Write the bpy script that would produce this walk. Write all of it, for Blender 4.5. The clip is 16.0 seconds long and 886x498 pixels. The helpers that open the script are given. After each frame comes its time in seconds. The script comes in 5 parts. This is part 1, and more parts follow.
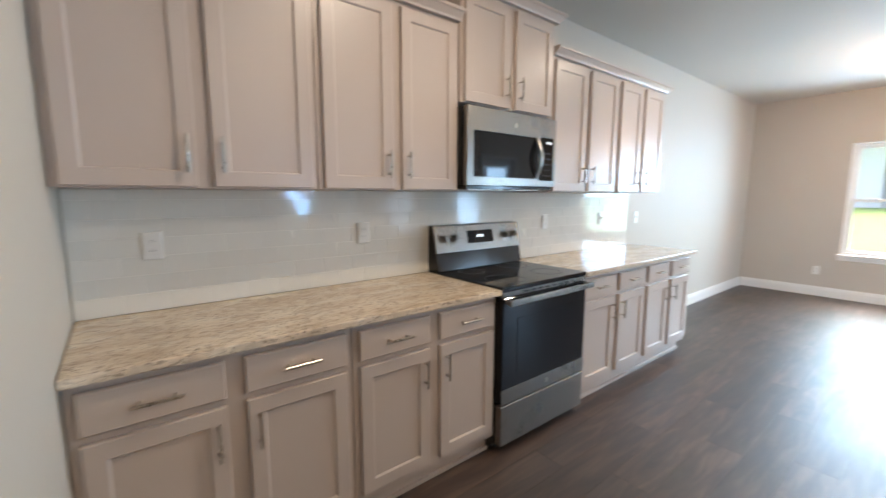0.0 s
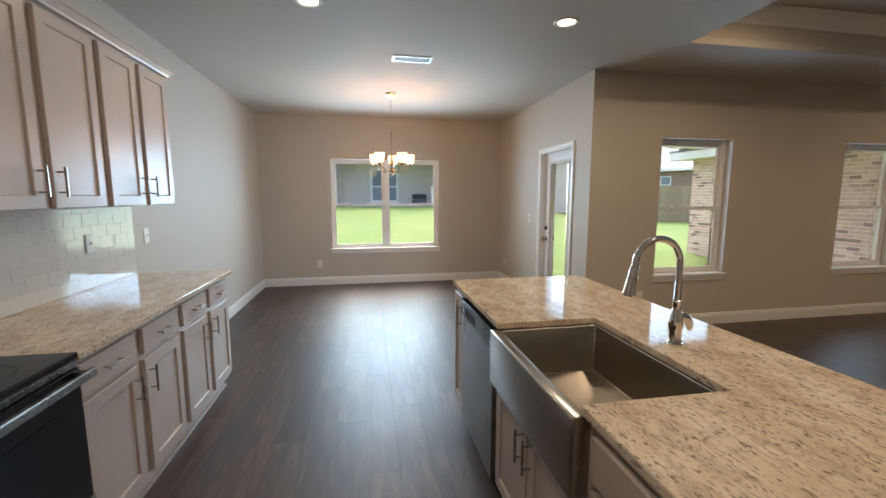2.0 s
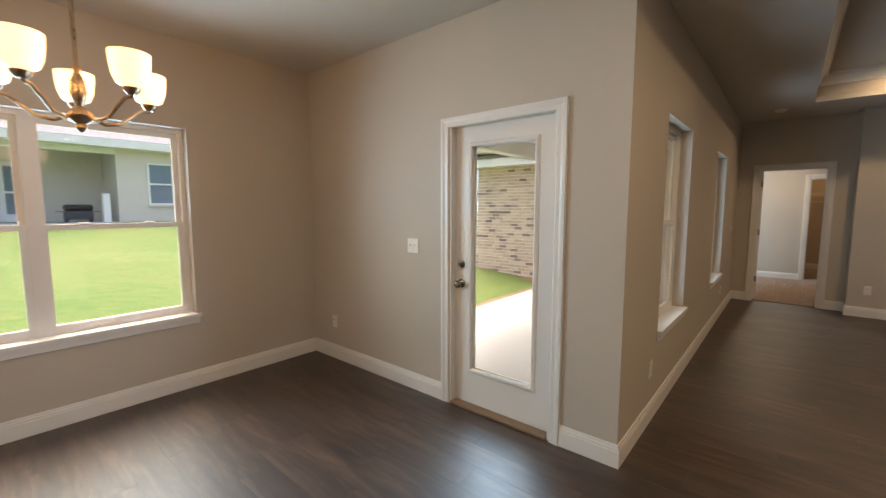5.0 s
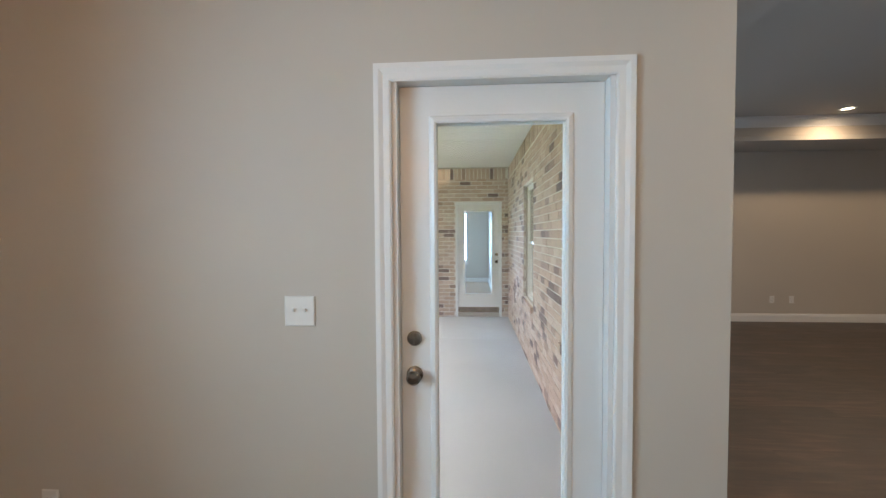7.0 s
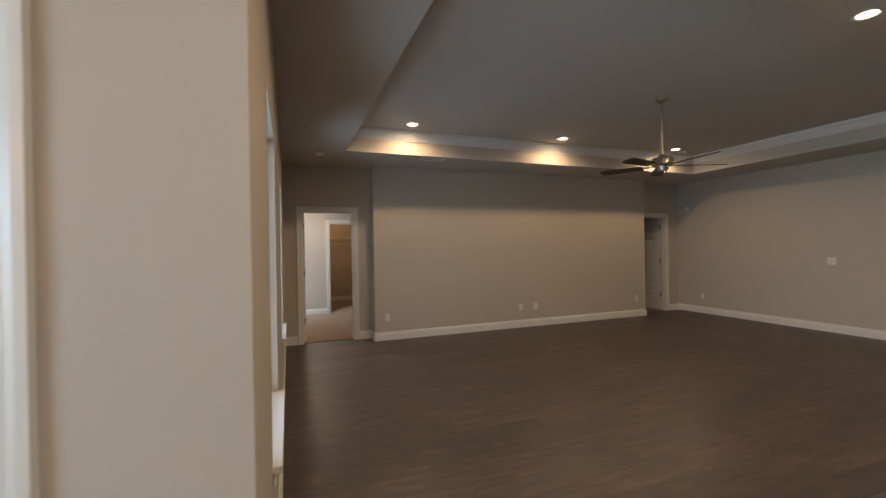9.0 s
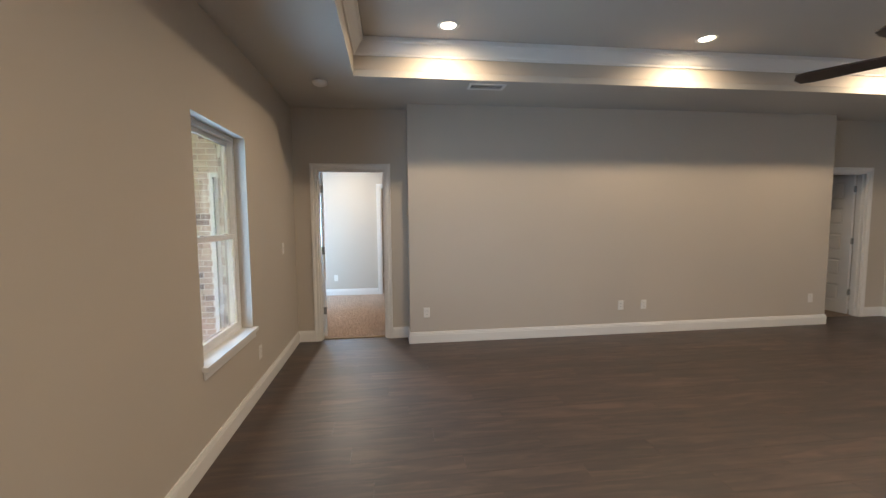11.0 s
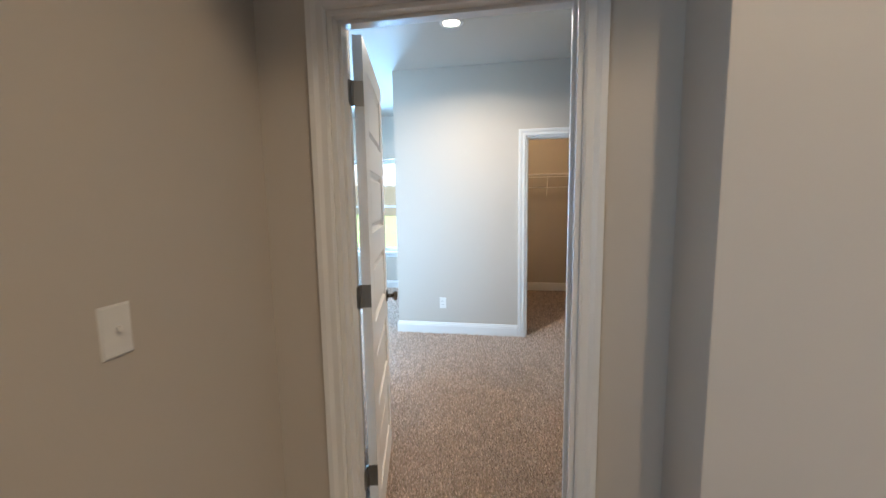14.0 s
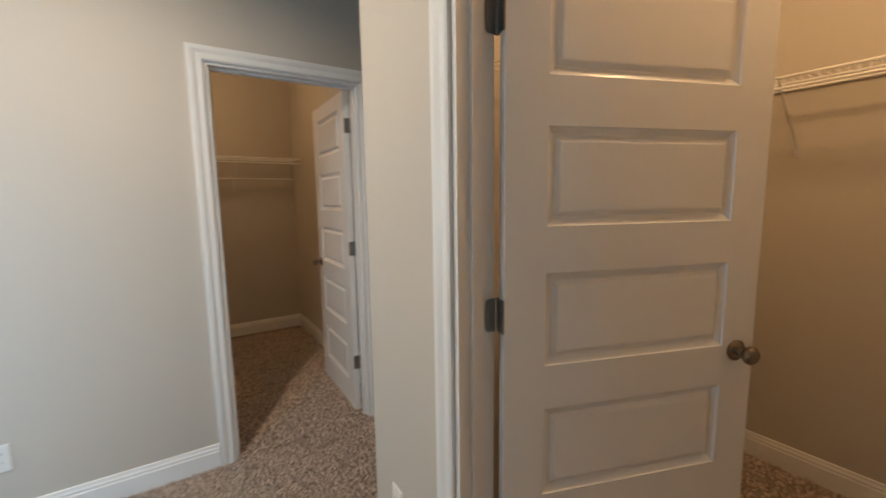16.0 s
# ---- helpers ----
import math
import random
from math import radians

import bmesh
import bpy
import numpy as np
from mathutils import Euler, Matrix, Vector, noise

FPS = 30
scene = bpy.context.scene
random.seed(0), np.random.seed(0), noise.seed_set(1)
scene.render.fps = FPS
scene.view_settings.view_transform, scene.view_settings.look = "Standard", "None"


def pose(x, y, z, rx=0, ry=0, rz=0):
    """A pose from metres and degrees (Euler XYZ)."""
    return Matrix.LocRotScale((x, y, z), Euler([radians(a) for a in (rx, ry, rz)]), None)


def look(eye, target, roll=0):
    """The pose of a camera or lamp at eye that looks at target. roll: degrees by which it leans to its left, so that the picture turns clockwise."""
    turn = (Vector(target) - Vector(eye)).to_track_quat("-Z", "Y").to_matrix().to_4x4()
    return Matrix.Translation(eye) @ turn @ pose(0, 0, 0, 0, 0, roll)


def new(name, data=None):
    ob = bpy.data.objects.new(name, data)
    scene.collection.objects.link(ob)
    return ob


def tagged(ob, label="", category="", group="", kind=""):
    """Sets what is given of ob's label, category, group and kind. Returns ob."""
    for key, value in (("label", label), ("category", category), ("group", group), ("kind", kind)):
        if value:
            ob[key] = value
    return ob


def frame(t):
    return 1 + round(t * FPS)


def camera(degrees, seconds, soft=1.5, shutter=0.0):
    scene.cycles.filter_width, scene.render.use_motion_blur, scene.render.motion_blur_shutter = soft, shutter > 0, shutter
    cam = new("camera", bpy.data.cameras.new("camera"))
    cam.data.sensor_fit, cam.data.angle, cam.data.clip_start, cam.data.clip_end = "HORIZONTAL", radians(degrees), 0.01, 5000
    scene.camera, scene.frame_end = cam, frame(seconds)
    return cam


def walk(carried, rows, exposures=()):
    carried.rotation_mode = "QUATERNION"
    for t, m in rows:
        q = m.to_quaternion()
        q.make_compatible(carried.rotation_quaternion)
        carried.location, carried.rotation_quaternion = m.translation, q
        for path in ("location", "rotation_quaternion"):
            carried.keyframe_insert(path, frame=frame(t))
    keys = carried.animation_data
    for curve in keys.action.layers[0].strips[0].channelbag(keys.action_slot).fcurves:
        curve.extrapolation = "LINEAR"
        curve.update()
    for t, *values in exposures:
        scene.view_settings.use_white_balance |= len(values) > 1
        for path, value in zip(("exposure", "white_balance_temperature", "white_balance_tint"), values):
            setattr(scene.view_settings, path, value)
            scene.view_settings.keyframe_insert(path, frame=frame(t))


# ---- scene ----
cam = camera(94.5, 16.0, soft=1.4, shutter=0.2)
PATH = [
    (0, (2.05, -7.605, 1.392), (0.499, -6.37, 1.131), 0.1),
    (0.2, (1.995, -7.533, 1.42), (0.732, -6.001, 1.176), 0.8),
    (0.5, (1.911, -7.401, 1.477), (1.132, -5.57, 1.276), -0.2),
    (1, (1.862, -7.305, 1.485), (1.711, -5.321, 1.29), -0.1),
    (1.5, (1.845, -7.235, 1.478), (2, -5.253, 1.262), -0.0),
    (2, (1.678, -6.965, 1.475), (2.037, -5.015, 1.218), 0.0),
    (2.5, (1.54, -6.527, 1.478), (1.996, -4.6, 1.2), 0.1),
    (3, (1.394, -5.953, 1.463), (1.947, -4.052, 1.181), -0.0),
    (3.5, (1.362, -5.342, 1.469), (2.074, -3.492, 1.204), 0.1),
    (4, (1.395, -4.739, 1.477), (2.357, -3.002, 1.236), 0.2),
    (4.5, (1.534, -4.179, 1.468), (2.774, -2.625, 1.254), 0.1),
    (5, (1.677, -3.642, 1.458), (3.198, -2.358, 1.258), -0.0),
    (5.2, (1.757, -3.437, 1.458), (3.366, -2.267, 1.265), -0.1),
    (7.3, (2.537, -2.018, 1.458), (4.536, -2.035, 1.407), -0.3),
    (7.5, (2.59, -2.03, 1.455), (4.586, -2.145, 1.419), -0.3),
    (8, (2.706, -2.304, 1.451), (4.671, -2.68, 1.441), -0.6),
    (8.3, (2.809, -2.527, 1.461), (4.729, -3.089, 1.45), -0.6),
    (8.5, (2.878, -2.654, 1.44), (4.769, -3.309, 1.438), -0.8),
    (8.7, (2.942, -2.81, 1.436), (4.807, -3.534, 1.44), -1.0),
    (10.8, (4.464, -4.067, 1.466), (6.437, -4.355, 1.313), -0.5),
    (11, (4.701, -4.089, 1.47), (6.678, -4.343, 1.316), -0.5),
    (11.5, (5.298, -4.104, 1.466), (7.288, -4.202, 1.287), -0.5),
    (12, (5.921, -4.085, 1.464), (7.909, -4.043, 1.252), -0.3),
    (12.5, (6.543, -4.038, 1.454), (8.518, -3.826, 1.22), -0.4),
    (13, (7.167, -3.98, 1.445), (9.123, -3.654, 1.184), -0.4),
    (13.5, (7.783, -3.954, 1.443), (9.723, -3.547, 1.177), -0.6),
    (14, (8.369, -3.852, 1.438), (10.321, -3.487, 1.198), -0.9),
    (14.5, (8.916, -3.748, 1.366), (10.884, -3.474, 1.143), -0.3),
    (15, (9.41, -3.681, 1.376), (11.397, -3.598, 1.164), -0.4),
    (15.5, (9.849, -3.672, 1.369), (11.813, -3.982, 1.149), -0.3),
    (16, (10.25, -3.735, 1.385), (11.909, -4.823, 1.135), -0.8),
]
EXPOSURES = [(0.0, 2.95, 6000, 10), (0.5, 2.43, 6200, 11), (1.0, 2.17, 6250, 11), (2.5, 1.95, 6350, 11), (4.0, 1.88, 6800, 12), (5.2, 1.8, 7050, 13), (7.3, 1.97, 6000, 10), (8.0, 1.82, 6450, 12), (8.7, 1.9, 6650, 13),
             (10.8, 2.75, 5750, 8), (12.0, 2.7, 5550, 8), (13.0, 2.65, 5950, 10), (13.5, 2.5, 5600, 9), (14.0, 2.75, 5500, 7), (14.5, 2.6, 5650, 8), (15.2, 2.2, 5600, 9), (16.0, 2.15, 6300, 9)]
walk(cam, [(t, look(eye, target, roll)) for t, eye, target, roll in PATH], EXPOSURES)

# ---------------------------------------------------------------- light
world = bpy.data.worlds.new("sky")
scene.world = world
world.use_nodes = True
wn = world.node_tree.nodes
sky = wn.new("ShaderNodeTexSky")
sky.sky_type, sky.sun_disc = "NISHITA", False
sky.sun_elevation, sky.sun_rotation = radians(65), radians(10)
sky.air_density, sky.dust_density, sky.ozone_density = 0.8, 7.0, 0.6
world.node_tree.links.new(sky.outputs[0], wn["Background"].inputs[0])
wn["Background"].inputs[1].default_value = 0.21


def lamp(name, kind, energy, color, m, **settings):
    data = bpy.data.lights.new(name, kind)
    data.energy, data.color = energy, color
    if kind == "AREA":
        size = settings["size"]
        if isinstance(size, tuple):
            data.shape, data.size, data.size_y, data.spread = "RECTANGLE", size[0], size[1], radians(settings.get("spread", 135))
        else:
            data.shape, data.size, data.spread = "DISK", size, radians(settings.get("spread", 180))
    else:
        data.shadow_soft_size = settings.get("soft", 0.05)
    if kind == "SPOT":
        data.spot_size, data.spot_blend = radians(settings.get("cone", 120)), settings.get("blend", 0.6)
    if kind == "SUN":
        data.angle = radians(settings.get("angle", 10))
    ob = new(name, data)
    ob.matrix_world = m
    return ob


SUN, WARM, AMBER = 0.06, (1.0, 0.79, 0.56), (1.0, 0.62, 0.30)
HONEY = (1.0, 0.70, 0.41)
lamp("sun", "SUN", SUN, (1.0, 0.96, 0.90), look((2.5, 14.0, 30), (0, 0, 0)), angle=60)

# daylight at the openings: lamps in the reveals stand in for the sky's light
COOL = (0.50, 0.75, 1.0)
lamp("daylight_nook_sky", "AREA", 11.5, (0.46, 0.74, 1.0), pose(1.99, 0.075, 1.71, -90, 0, 0), size=(1.66, 0.66))
lamp("daylight_nook_lawn", "AREA", 2.4, (0.80, 1.0, 0.80), pose(1.99, 0.075, 1.02, -90, 0, 0), size=(1.66, 0.66))
lamp("daylight_patio_door", "AREA", 6.5, COOL, pose(4.018, -2.171, 1.08, 0, 90, 0), size=(1.60, 0.50))
for wx in (5.23, 7.655):
    lamp("daylight_great_window", "AREA", 2.9, COOL, pose(wx, -2.90, 1.36, -90, 0, 0), size=(0.78, 1.38))
lamp("daylight_bedroom_window", "AREA", 30.0, (0.38, 0.67, 1.0), pose(14.79, -1.505, 1.36, 0, 90, 0), size=(1.38, 0.78))
lamp("daylight_bedroom_north", "AREA", 9.5, COOL, pose(12.8, 2.84, 1.36, -90, 0, 0), size=(1.66, 1.36))
lamp("daylight_bedroom_door", "AREA", 4.0, COOL, pose(10.66, -2.20, 1.08, 0, -90, 0), size=(1.55, 0.5))

# recessed cans and other fittings, placed again as objects further down
KITCHEN_CANS = [(1.33, -3.98), (3.15, -3.98), (1.33, -6.45), (3.15, -6.45)]
TRAY_CANS = [(cx, cy) for cx in (4.72, 8.20) for cy in (-4.60, -6.96, -9.28)]
CEIL, TRAY = 2.743, 3.06
for cx, cy in KITCHEN_CANS:
    lamp("can_glow", "AREA", 2.5, WARM, pose(cx, cy, CEIL - 0.012), size=0.11)
for cx, cy in TRAY_CANS:
    lamp("can_glow", "SPOT", 13.0, HONEY, pose(cx, cy, TRAY - 0.012), soft=0.045, cone=175, blend=0.7)
lamp("hall_can_glow", "AREA", 5.4, WARM, pose(11.557, -3.346, CEIL - 0.012), size=0.11, spread=155)
BED_CANS = [(13.35, -1.15), (13.35, 1.3)]
for cx, cy in BED_CANS:
    lamp("can_glow", "AREA", 2.0, WARM, pose(cx, cy, 2.985), size=0.11)
lamp("closet_glow", "POINT", 3.3, AMBER, pose(13.7, -3.75, CEIL - 0.18), soft=0.09)
lamp("linen_glow", "POINT", 5.6, AMBER, pose(10.60, -5.22, CEIL - 0.18), soft=0.09)
CHANDELIER = (2.0, -1.62)
for i in range(5):
    a = radians(72 * i + 11)
    lamp("bulb", "POINT", 0.90, (1.0, 0.46, 0.10), pose(CHANDELIER[0] + 0.235 * math.cos(a), CHANDELIER[1] + 0.235 * math.sin(a), 1.955), soft=0.03)

# ---------------------------------------------------------------- materials


def node(nt, kind, **inputs):
    n = nt.nodes.new(kind)
    for key, value in inputs.items():
        n.inputs[key.replace("_", " ")].default_value = value
    return n


def material(name, color, rough=0.5, metal=0.0, vary=0.08, scale=3.0, bump=0.0, grain=120.0, stretch=(1, 1, 1), coat=0.0, rough_vary=0.08, pieces="", piece_vary=0.0):
    """Painted or solid surface: two scales of colour and gloss variation and a fine relief."""
    m = bpy.data.materials.new(name)
    m.use_nodes = True
    nt, link = m.node_tree, m.node_tree.links.new
    b = nt.nodes["Principled BSDF"]
    b.inputs["Metallic"].default_value = metal
    b.inputs["Coat Weight"].default_value = coat
    tc = nt.nodes.new("ShaderNodeTexCoord")
    mp = nt.nodes.new("ShaderNodeMapping")
    mp.inputs["Scale"].default_value = stretch
    link(tc.outputs["Object"], mp.inputs[0])
    big = node(nt, "ShaderNodeTexNoise", Scale=scale, Detail=3.0)
    fine = node(nt, "ShaderNodeTexNoise", Scale=grain, Detail=2.0)
    link(mp.outputs[0], big.inputs["Vector"])
    link(mp.outputs[0], fine.inputs["Vector"])
    both = nt.nodes.new("ShaderNodeMath")
    both.operation = "MULTIPLY_ADD"
    both.inputs[1].default_value = 0.4
    link(fine.outputs[0], both.inputs[0])
    link(big.outputs[0], both.inputs[2])
    ramp = nt.nodes.new("ShaderNodeMapRange")
    ramp.inputs["From Min"].default_value, ramp.inputs["From Max"].default_value = 0.4, 1.0
    ramp.inputs["To Min"].default_value, ramp.inputs["To Max"].default_value = 1 - vary, 1 + vary
    link(both.outputs[0], ramp.inputs[0])
    value = ramp.outputs[0]
    if pieces:
        src = nt.nodes.new("ShaderNodeObjectInfo" if pieces == "object" else "ShaderNodeNewGeometry")
        pr = nt.nodes.new("ShaderNodeMapRange")
        pr.inputs["To Min"].default_value, pr.inputs["To Max"].default_value = 1 - piece_vary, 1 + piece_vary
        link(src.outputs["Random" if pieces == "object" else "Random Per Island"], pr.inputs[0])
        mul = nt.nodes.new("ShaderNodeMath")
        mul.operation = "MULTIPLY"
        link(value, mul.inputs[0])
        link(pr.outputs[0], mul.inputs[1])
        value = mul.outputs[0]
    mix = nt.nodes.new("ShaderNodeVectorMath")
    mix.operation = "SCALE"
    mix.inputs[0].default_value = color
    link(value, mix.inputs["Scale"])
    link(mix.outputs[0], b.inputs["Base Color"])
    rr = nt.nodes.new("ShaderNodeMapRange")
    rr.inputs["From Min"].default_value, rr.inputs["From Max"].default_value = 0.4, 1.0
    rr.inputs["To Min"].default_value, rr.inputs["To Max"].default_value = max(0.02, rough - rough_vary), min(1, rough + rough_vary)
    link(both.outputs[0], rr.inputs[0])
    link(rr.outputs[0], b.inputs["Roughness"])
    if bump:
        bp = node(nt, "ShaderNodeBump", Strength=bump, Distance=0.002)
        link(fine.outputs[0], bp.inputs["Height"])
        link(bp.outputs[0], b.inputs["Normal"])
    return m


def ramped(nt, source, stops):
    r = nt.nodes.new("ShaderNodeValToRGB")
    while len(r.color_ramp.elements) < len(stops):
        r.color_ramp.elements.new(0.5)
    for e, (at, c) in zip(r.color_ramp.elements, stops):
        e.position, e.color = at, (*c, 1)
    nt.links.new(source, r.inputs[0])
    return r


def granite():
    m = bpy.data.materials.new("granite")
    m.use_nodes = True
    nt, link = m.node_tree, m.node_tree.links.new
    b = nt.nodes["Principled BSDF"]
    tc = nt.nodes.new("ShaderNodeTexCoord")
    mp = nt.nodes.new("ShaderNodeMapping")
    mp.inputs["Scale"].default_value, mp.inputs["Rotation"].default_value = (1.0, 0.46, 1.0), (0, 0, 0.75)
    link(tc.outputs["Object"], mp.inputs[0])
    drift = node(nt, "ShaderNodeTexNoise", Scale=9.0, Detail=4.0, Roughness=0.65)
    blotch = node(nt, "ShaderNodeTexNoise", Scale=30.0, Detail=5.0, Roughness=0.6, Distortion=0.8)
    speck = node(nt, "ShaderNodeTexVoronoi", Scale=170.0)
    fleck = node(nt, "ShaderNodeTexNoise", Scale=112.0, Detail=3.0, Roughness=0.58, Distortion=0.8)
    for n in (drift, blotch, speck, fleck):
        link(mp.outputs[0], n.inputs["Vector"])
    base = ramped(nt, drift.outputs[0], [(0.30, (0.52, 0.41, 0.295)), (0.50, (0.67, 0.555, 0.42)), (0.70, (0.77, 0.69, 0.57))])
    grey = ramped(nt, blotch.outputs[0], [(0.48, (0, 0, 0)), (0.62, (1, 1, 1))])
    dark = ramped(nt, fleck.outputs[0], [(0.37, (0.75, 0.75, 0.75)), (0.44, (0, 0, 0))])
    m1 = nt.nodes.new("ShaderNodeMix")
    m1.data_type = "RGBA"
    m1.inputs["B"].default_value = (0.34, 0.265, 0.20, 1)
    half = nt.nodes.new("ShaderNodeMath")
    half.operation = "MULTIPLY"
    half.inputs[1].default_value = 0.45
    link(grey.outputs[0], half.inputs[0])
    link(half.outputs[0], m1.inputs["Factor"])
    link(base.outputs[0], m1.inputs["A"])
    m2 = nt.nodes.new("ShaderNodeMix")
    m2.data_type = "RGBA"
    m2.inputs["B"].default_value = (0.115, 0.088, 0.075, 1)
    link(dark.outputs[0], m2.inputs["Factor"])
    link(m1.outputs["Result"], m2.inputs["A"])
    grainy = nt.nodes.new("ShaderNodeMix")
    grainy.data_type, grainy.blend_type = "RGBA", "MULTIPLY"
    grainy.inputs["Factor"].default_value = 0.3
    link(m2.outputs["Result"], grainy.inputs["A"])
    grit = ramped(nt, speck.outputs["Distance"], [(0.15, (0.72, 0.68, 0.62)), (0.5, (1, 1, 1))])
    link(grit.outputs[0], grainy.inputs["B"])
    link(grainy.outputs["Result"], b.inputs["Base Color"])
    b.inputs["Roughness"].default_value = 0.07
    return m


def plank(name, pieces):
    """Dark grey-brown vinyl plank with streaks along its length (y)."""
    m = bpy.data.materials.new(name)
    m.use_nodes = True
    nt, link = m.node_tree, m.node_tree.links.new
    b = nt.nodes["Principled BSDF"]
    geo = nt.nodes.new("ShaderNodeNewGeometry")
    src = geo if pieces == "island" else nt.nodes.new("ShaderNodeObjectInfo")
    rnd = src.outputs["Random Per Island" if pieces == "island" else "Random"]
    shift = nt.nodes.new("ShaderNodeVectorMath")
    shift.operation = "MULTIPLY_ADD"
    shift.inputs[1].default_value = (7.0, 13.0, 3.0)
    link(rnd, shift.inputs[0])
    link(geo.outputs["Position"], shift.inputs[2])
    mp = nt.nodes.new("ShaderNodeMapping")
    mp.inputs["Scale"].default_value = (1.0, 0.13, 1.0)
    link(shift.outputs[0], mp.inputs[0])
    streak = node(nt, "ShaderNodeTexNoise", Scale=17.0, Detail=5.0, Roughness=0.58, Distortion=0.7)
    pore = node(nt, "ShaderNodeTexNoise", Scale=160.0, Detail=2.0)
    cloud = node(nt, "ShaderNodeTexNoise", Scale=2.2, Detail=2.0)
    link(mp.outputs[0], streak.inputs["Vector"])
    link(mp.outputs[0], pore.inputs["Vector"])
    link(geo.outputs["Position"], cloud.inputs["Vector"])
    base = ramped(nt, streak.outputs[0], [(0.28, (0.013, 0.0065, 0.0045)), (0.5, (0.042, 0.022, 0.014)), (0.72, (0.098, 0.056, 0.036))])
    tone = nt.nodes.new("ShaderNodeMapRange")
    tone.inputs["To Min"].default_value, tone.inputs["To Max"].default_value = 0.74, 1.26
    link(rnd, tone.inputs[0])
    sc = nt.nodes.new("ShaderNodeVectorMath")
    sc.operation = "SCALE"
    link(base.outputs[0], sc.inputs[0])
    link(tone.outputs[0], sc.inputs["Scale"])
    link(sc.outputs[0], b.inputs["Base Color"])
    rr = nt.nodes.new("ShaderNodeMapRange")
    rr.inputs["To Min"].default_value, rr.inputs["To Max"].default_value = 0.39, 0.53
    link(cloud.outputs[0], rr.inputs[0])
    link(rr.outputs[0], b.inputs["Roughness"])
    b.inputs["Specular IOR Level"].default_value = 1.0
    b.inputs["Coat Weight"].default_value, b.inputs["Coat Roughness"].default_value = 0.3, 0.5
    bp = node(nt, "ShaderNodeBump", Strength=0.22, Distance=0.001)
    link(pore.outputs[0], bp.inputs["Height"])
    link(bp.outputs[0], b.inputs["Normal"])
    return m


def brick_paint(name, pieces):
    m = bpy.data.materials.new(name)
    m.use_nodes = True
    nt, link = m.node_tree, m.node_tree.links.new
    b = nt.nodes["Principled BSDF"]
    geo = nt.nodes.new("ShaderNodeNewGeometry")
    src = geo if pieces == "island" else nt.nodes.new("ShaderNodeObjectInfo")
    rnd = src.outputs["Random Per Island" if pieces == "island" else "Random"]
    tone = ramped(nt, rnd, [(0.0, (0.20, 0.145, 0.135)), (0.11, (0.28, 0.20, 0.175)), (0.22, (0.50, 0.365, 0.285)), (0.7, (0.57, 0.435, 0.345)), (1.0, (0.63, 0.515, 0.43))])
    n = node(nt, "ShaderNodeTexNoise", Scale=30.0, Detail=5.0, Roughness=0.7)
    link(geo.outputs["Position"], n.inputs["Vector"])
    v = nt.nodes.new("ShaderNodeMapRange")
    v.inputs["To Min"].default_value, v.inputs["To Max"].default_value = 0.8, 1.2
    link(n.outputs[0], v.inputs[0])
    sc = nt.nodes.new("ShaderNodeVectorMath")
    sc.operation = "SCALE"
    link(tone.outputs[0], sc.inputs[0])
    link(v.outputs[0], sc.inputs["Scale"])
    link(sc.outputs[0], b.inputs["Base Color"])
    b.inputs["Roughness"].default_value = 0.9
    bp = node(nt, "ShaderNodeBump", Strength=0.5, Distance=0.004)
    link(n.outputs[0], bp.inputs["Height"])
    link(bp.outputs[0], b.inputs["Normal"])
    return m


def two_tone(name, low, high, scale, rough, bump=0.5, distance=0.01, detail=6.0, fine=60.0):
    """Grass, carpet, concrete, shingles: coarse patches between two colours under a fine pile or grain."""
    m = bpy.data.materials.new(name)
    m.use_nodes = True
    nt, link = m.node_tree, m.node_tree.links.new
    b = nt.nodes["Principled BSDF"]
    tc = nt.nodes.new("ShaderNodeTexCoord")
    n1 = node(nt, "ShaderNodeTexNoise", Scale=scale, Detail=detail, Roughness=0.7)
    n2 = node(nt, "ShaderNodeTexNoise", Scale=fine, Detail=3.0, Roughness=0.7)
    link(tc.outputs["Object"], n1.inputs["Vector"])
    link(tc.outputs["Object"], n2.inputs["Vector"])
    add = nt.nodes.new("ShaderNodeMath")
    add.operation = "MULTIPLY_ADD"
    add.inputs[1].default_value = 0.9
    link(n2.outputs[0], add.inputs[0])
    link(n1.outputs[0], add.inputs[2])
    ramp = nt.nodes.new("ShaderNodeMapRange")
    ramp.inputs["From Min"].default_value, ramp.inputs["From Max"].default_value = 0.65, 1.25
    link(add.outputs[0], ramp.inputs[0])
    r = ramped(nt, ramp.outputs[0], [(0.0, low), (1.0, high)])
    link(r.outputs[0], b.inputs["Base Color"])
    b.inputs["Roughness"].default_value = rough
    bp = node(nt, "ShaderNodeBump", Strength=bump, Distance=distance)
    link(n2.outputs[0], bp.inputs["Height"])
    link(bp.outputs[0], b.inputs["Normal"])
    return m


def glass(name):
    m = bpy.data.materials.new(name)
    m.use_nodes = True
    b = m.node_tree.nodes["Principled BSDF"]
    b.inputs["Base Color"].default_value = (0.93, 0.95, 0.945, 1)
    b.inputs["Transmission Weight"].default_value = 1.0
    b.inputs["Roughness"].default_value = 0.0
    b.inputs["IOR"].default_value = 1.45
    return m


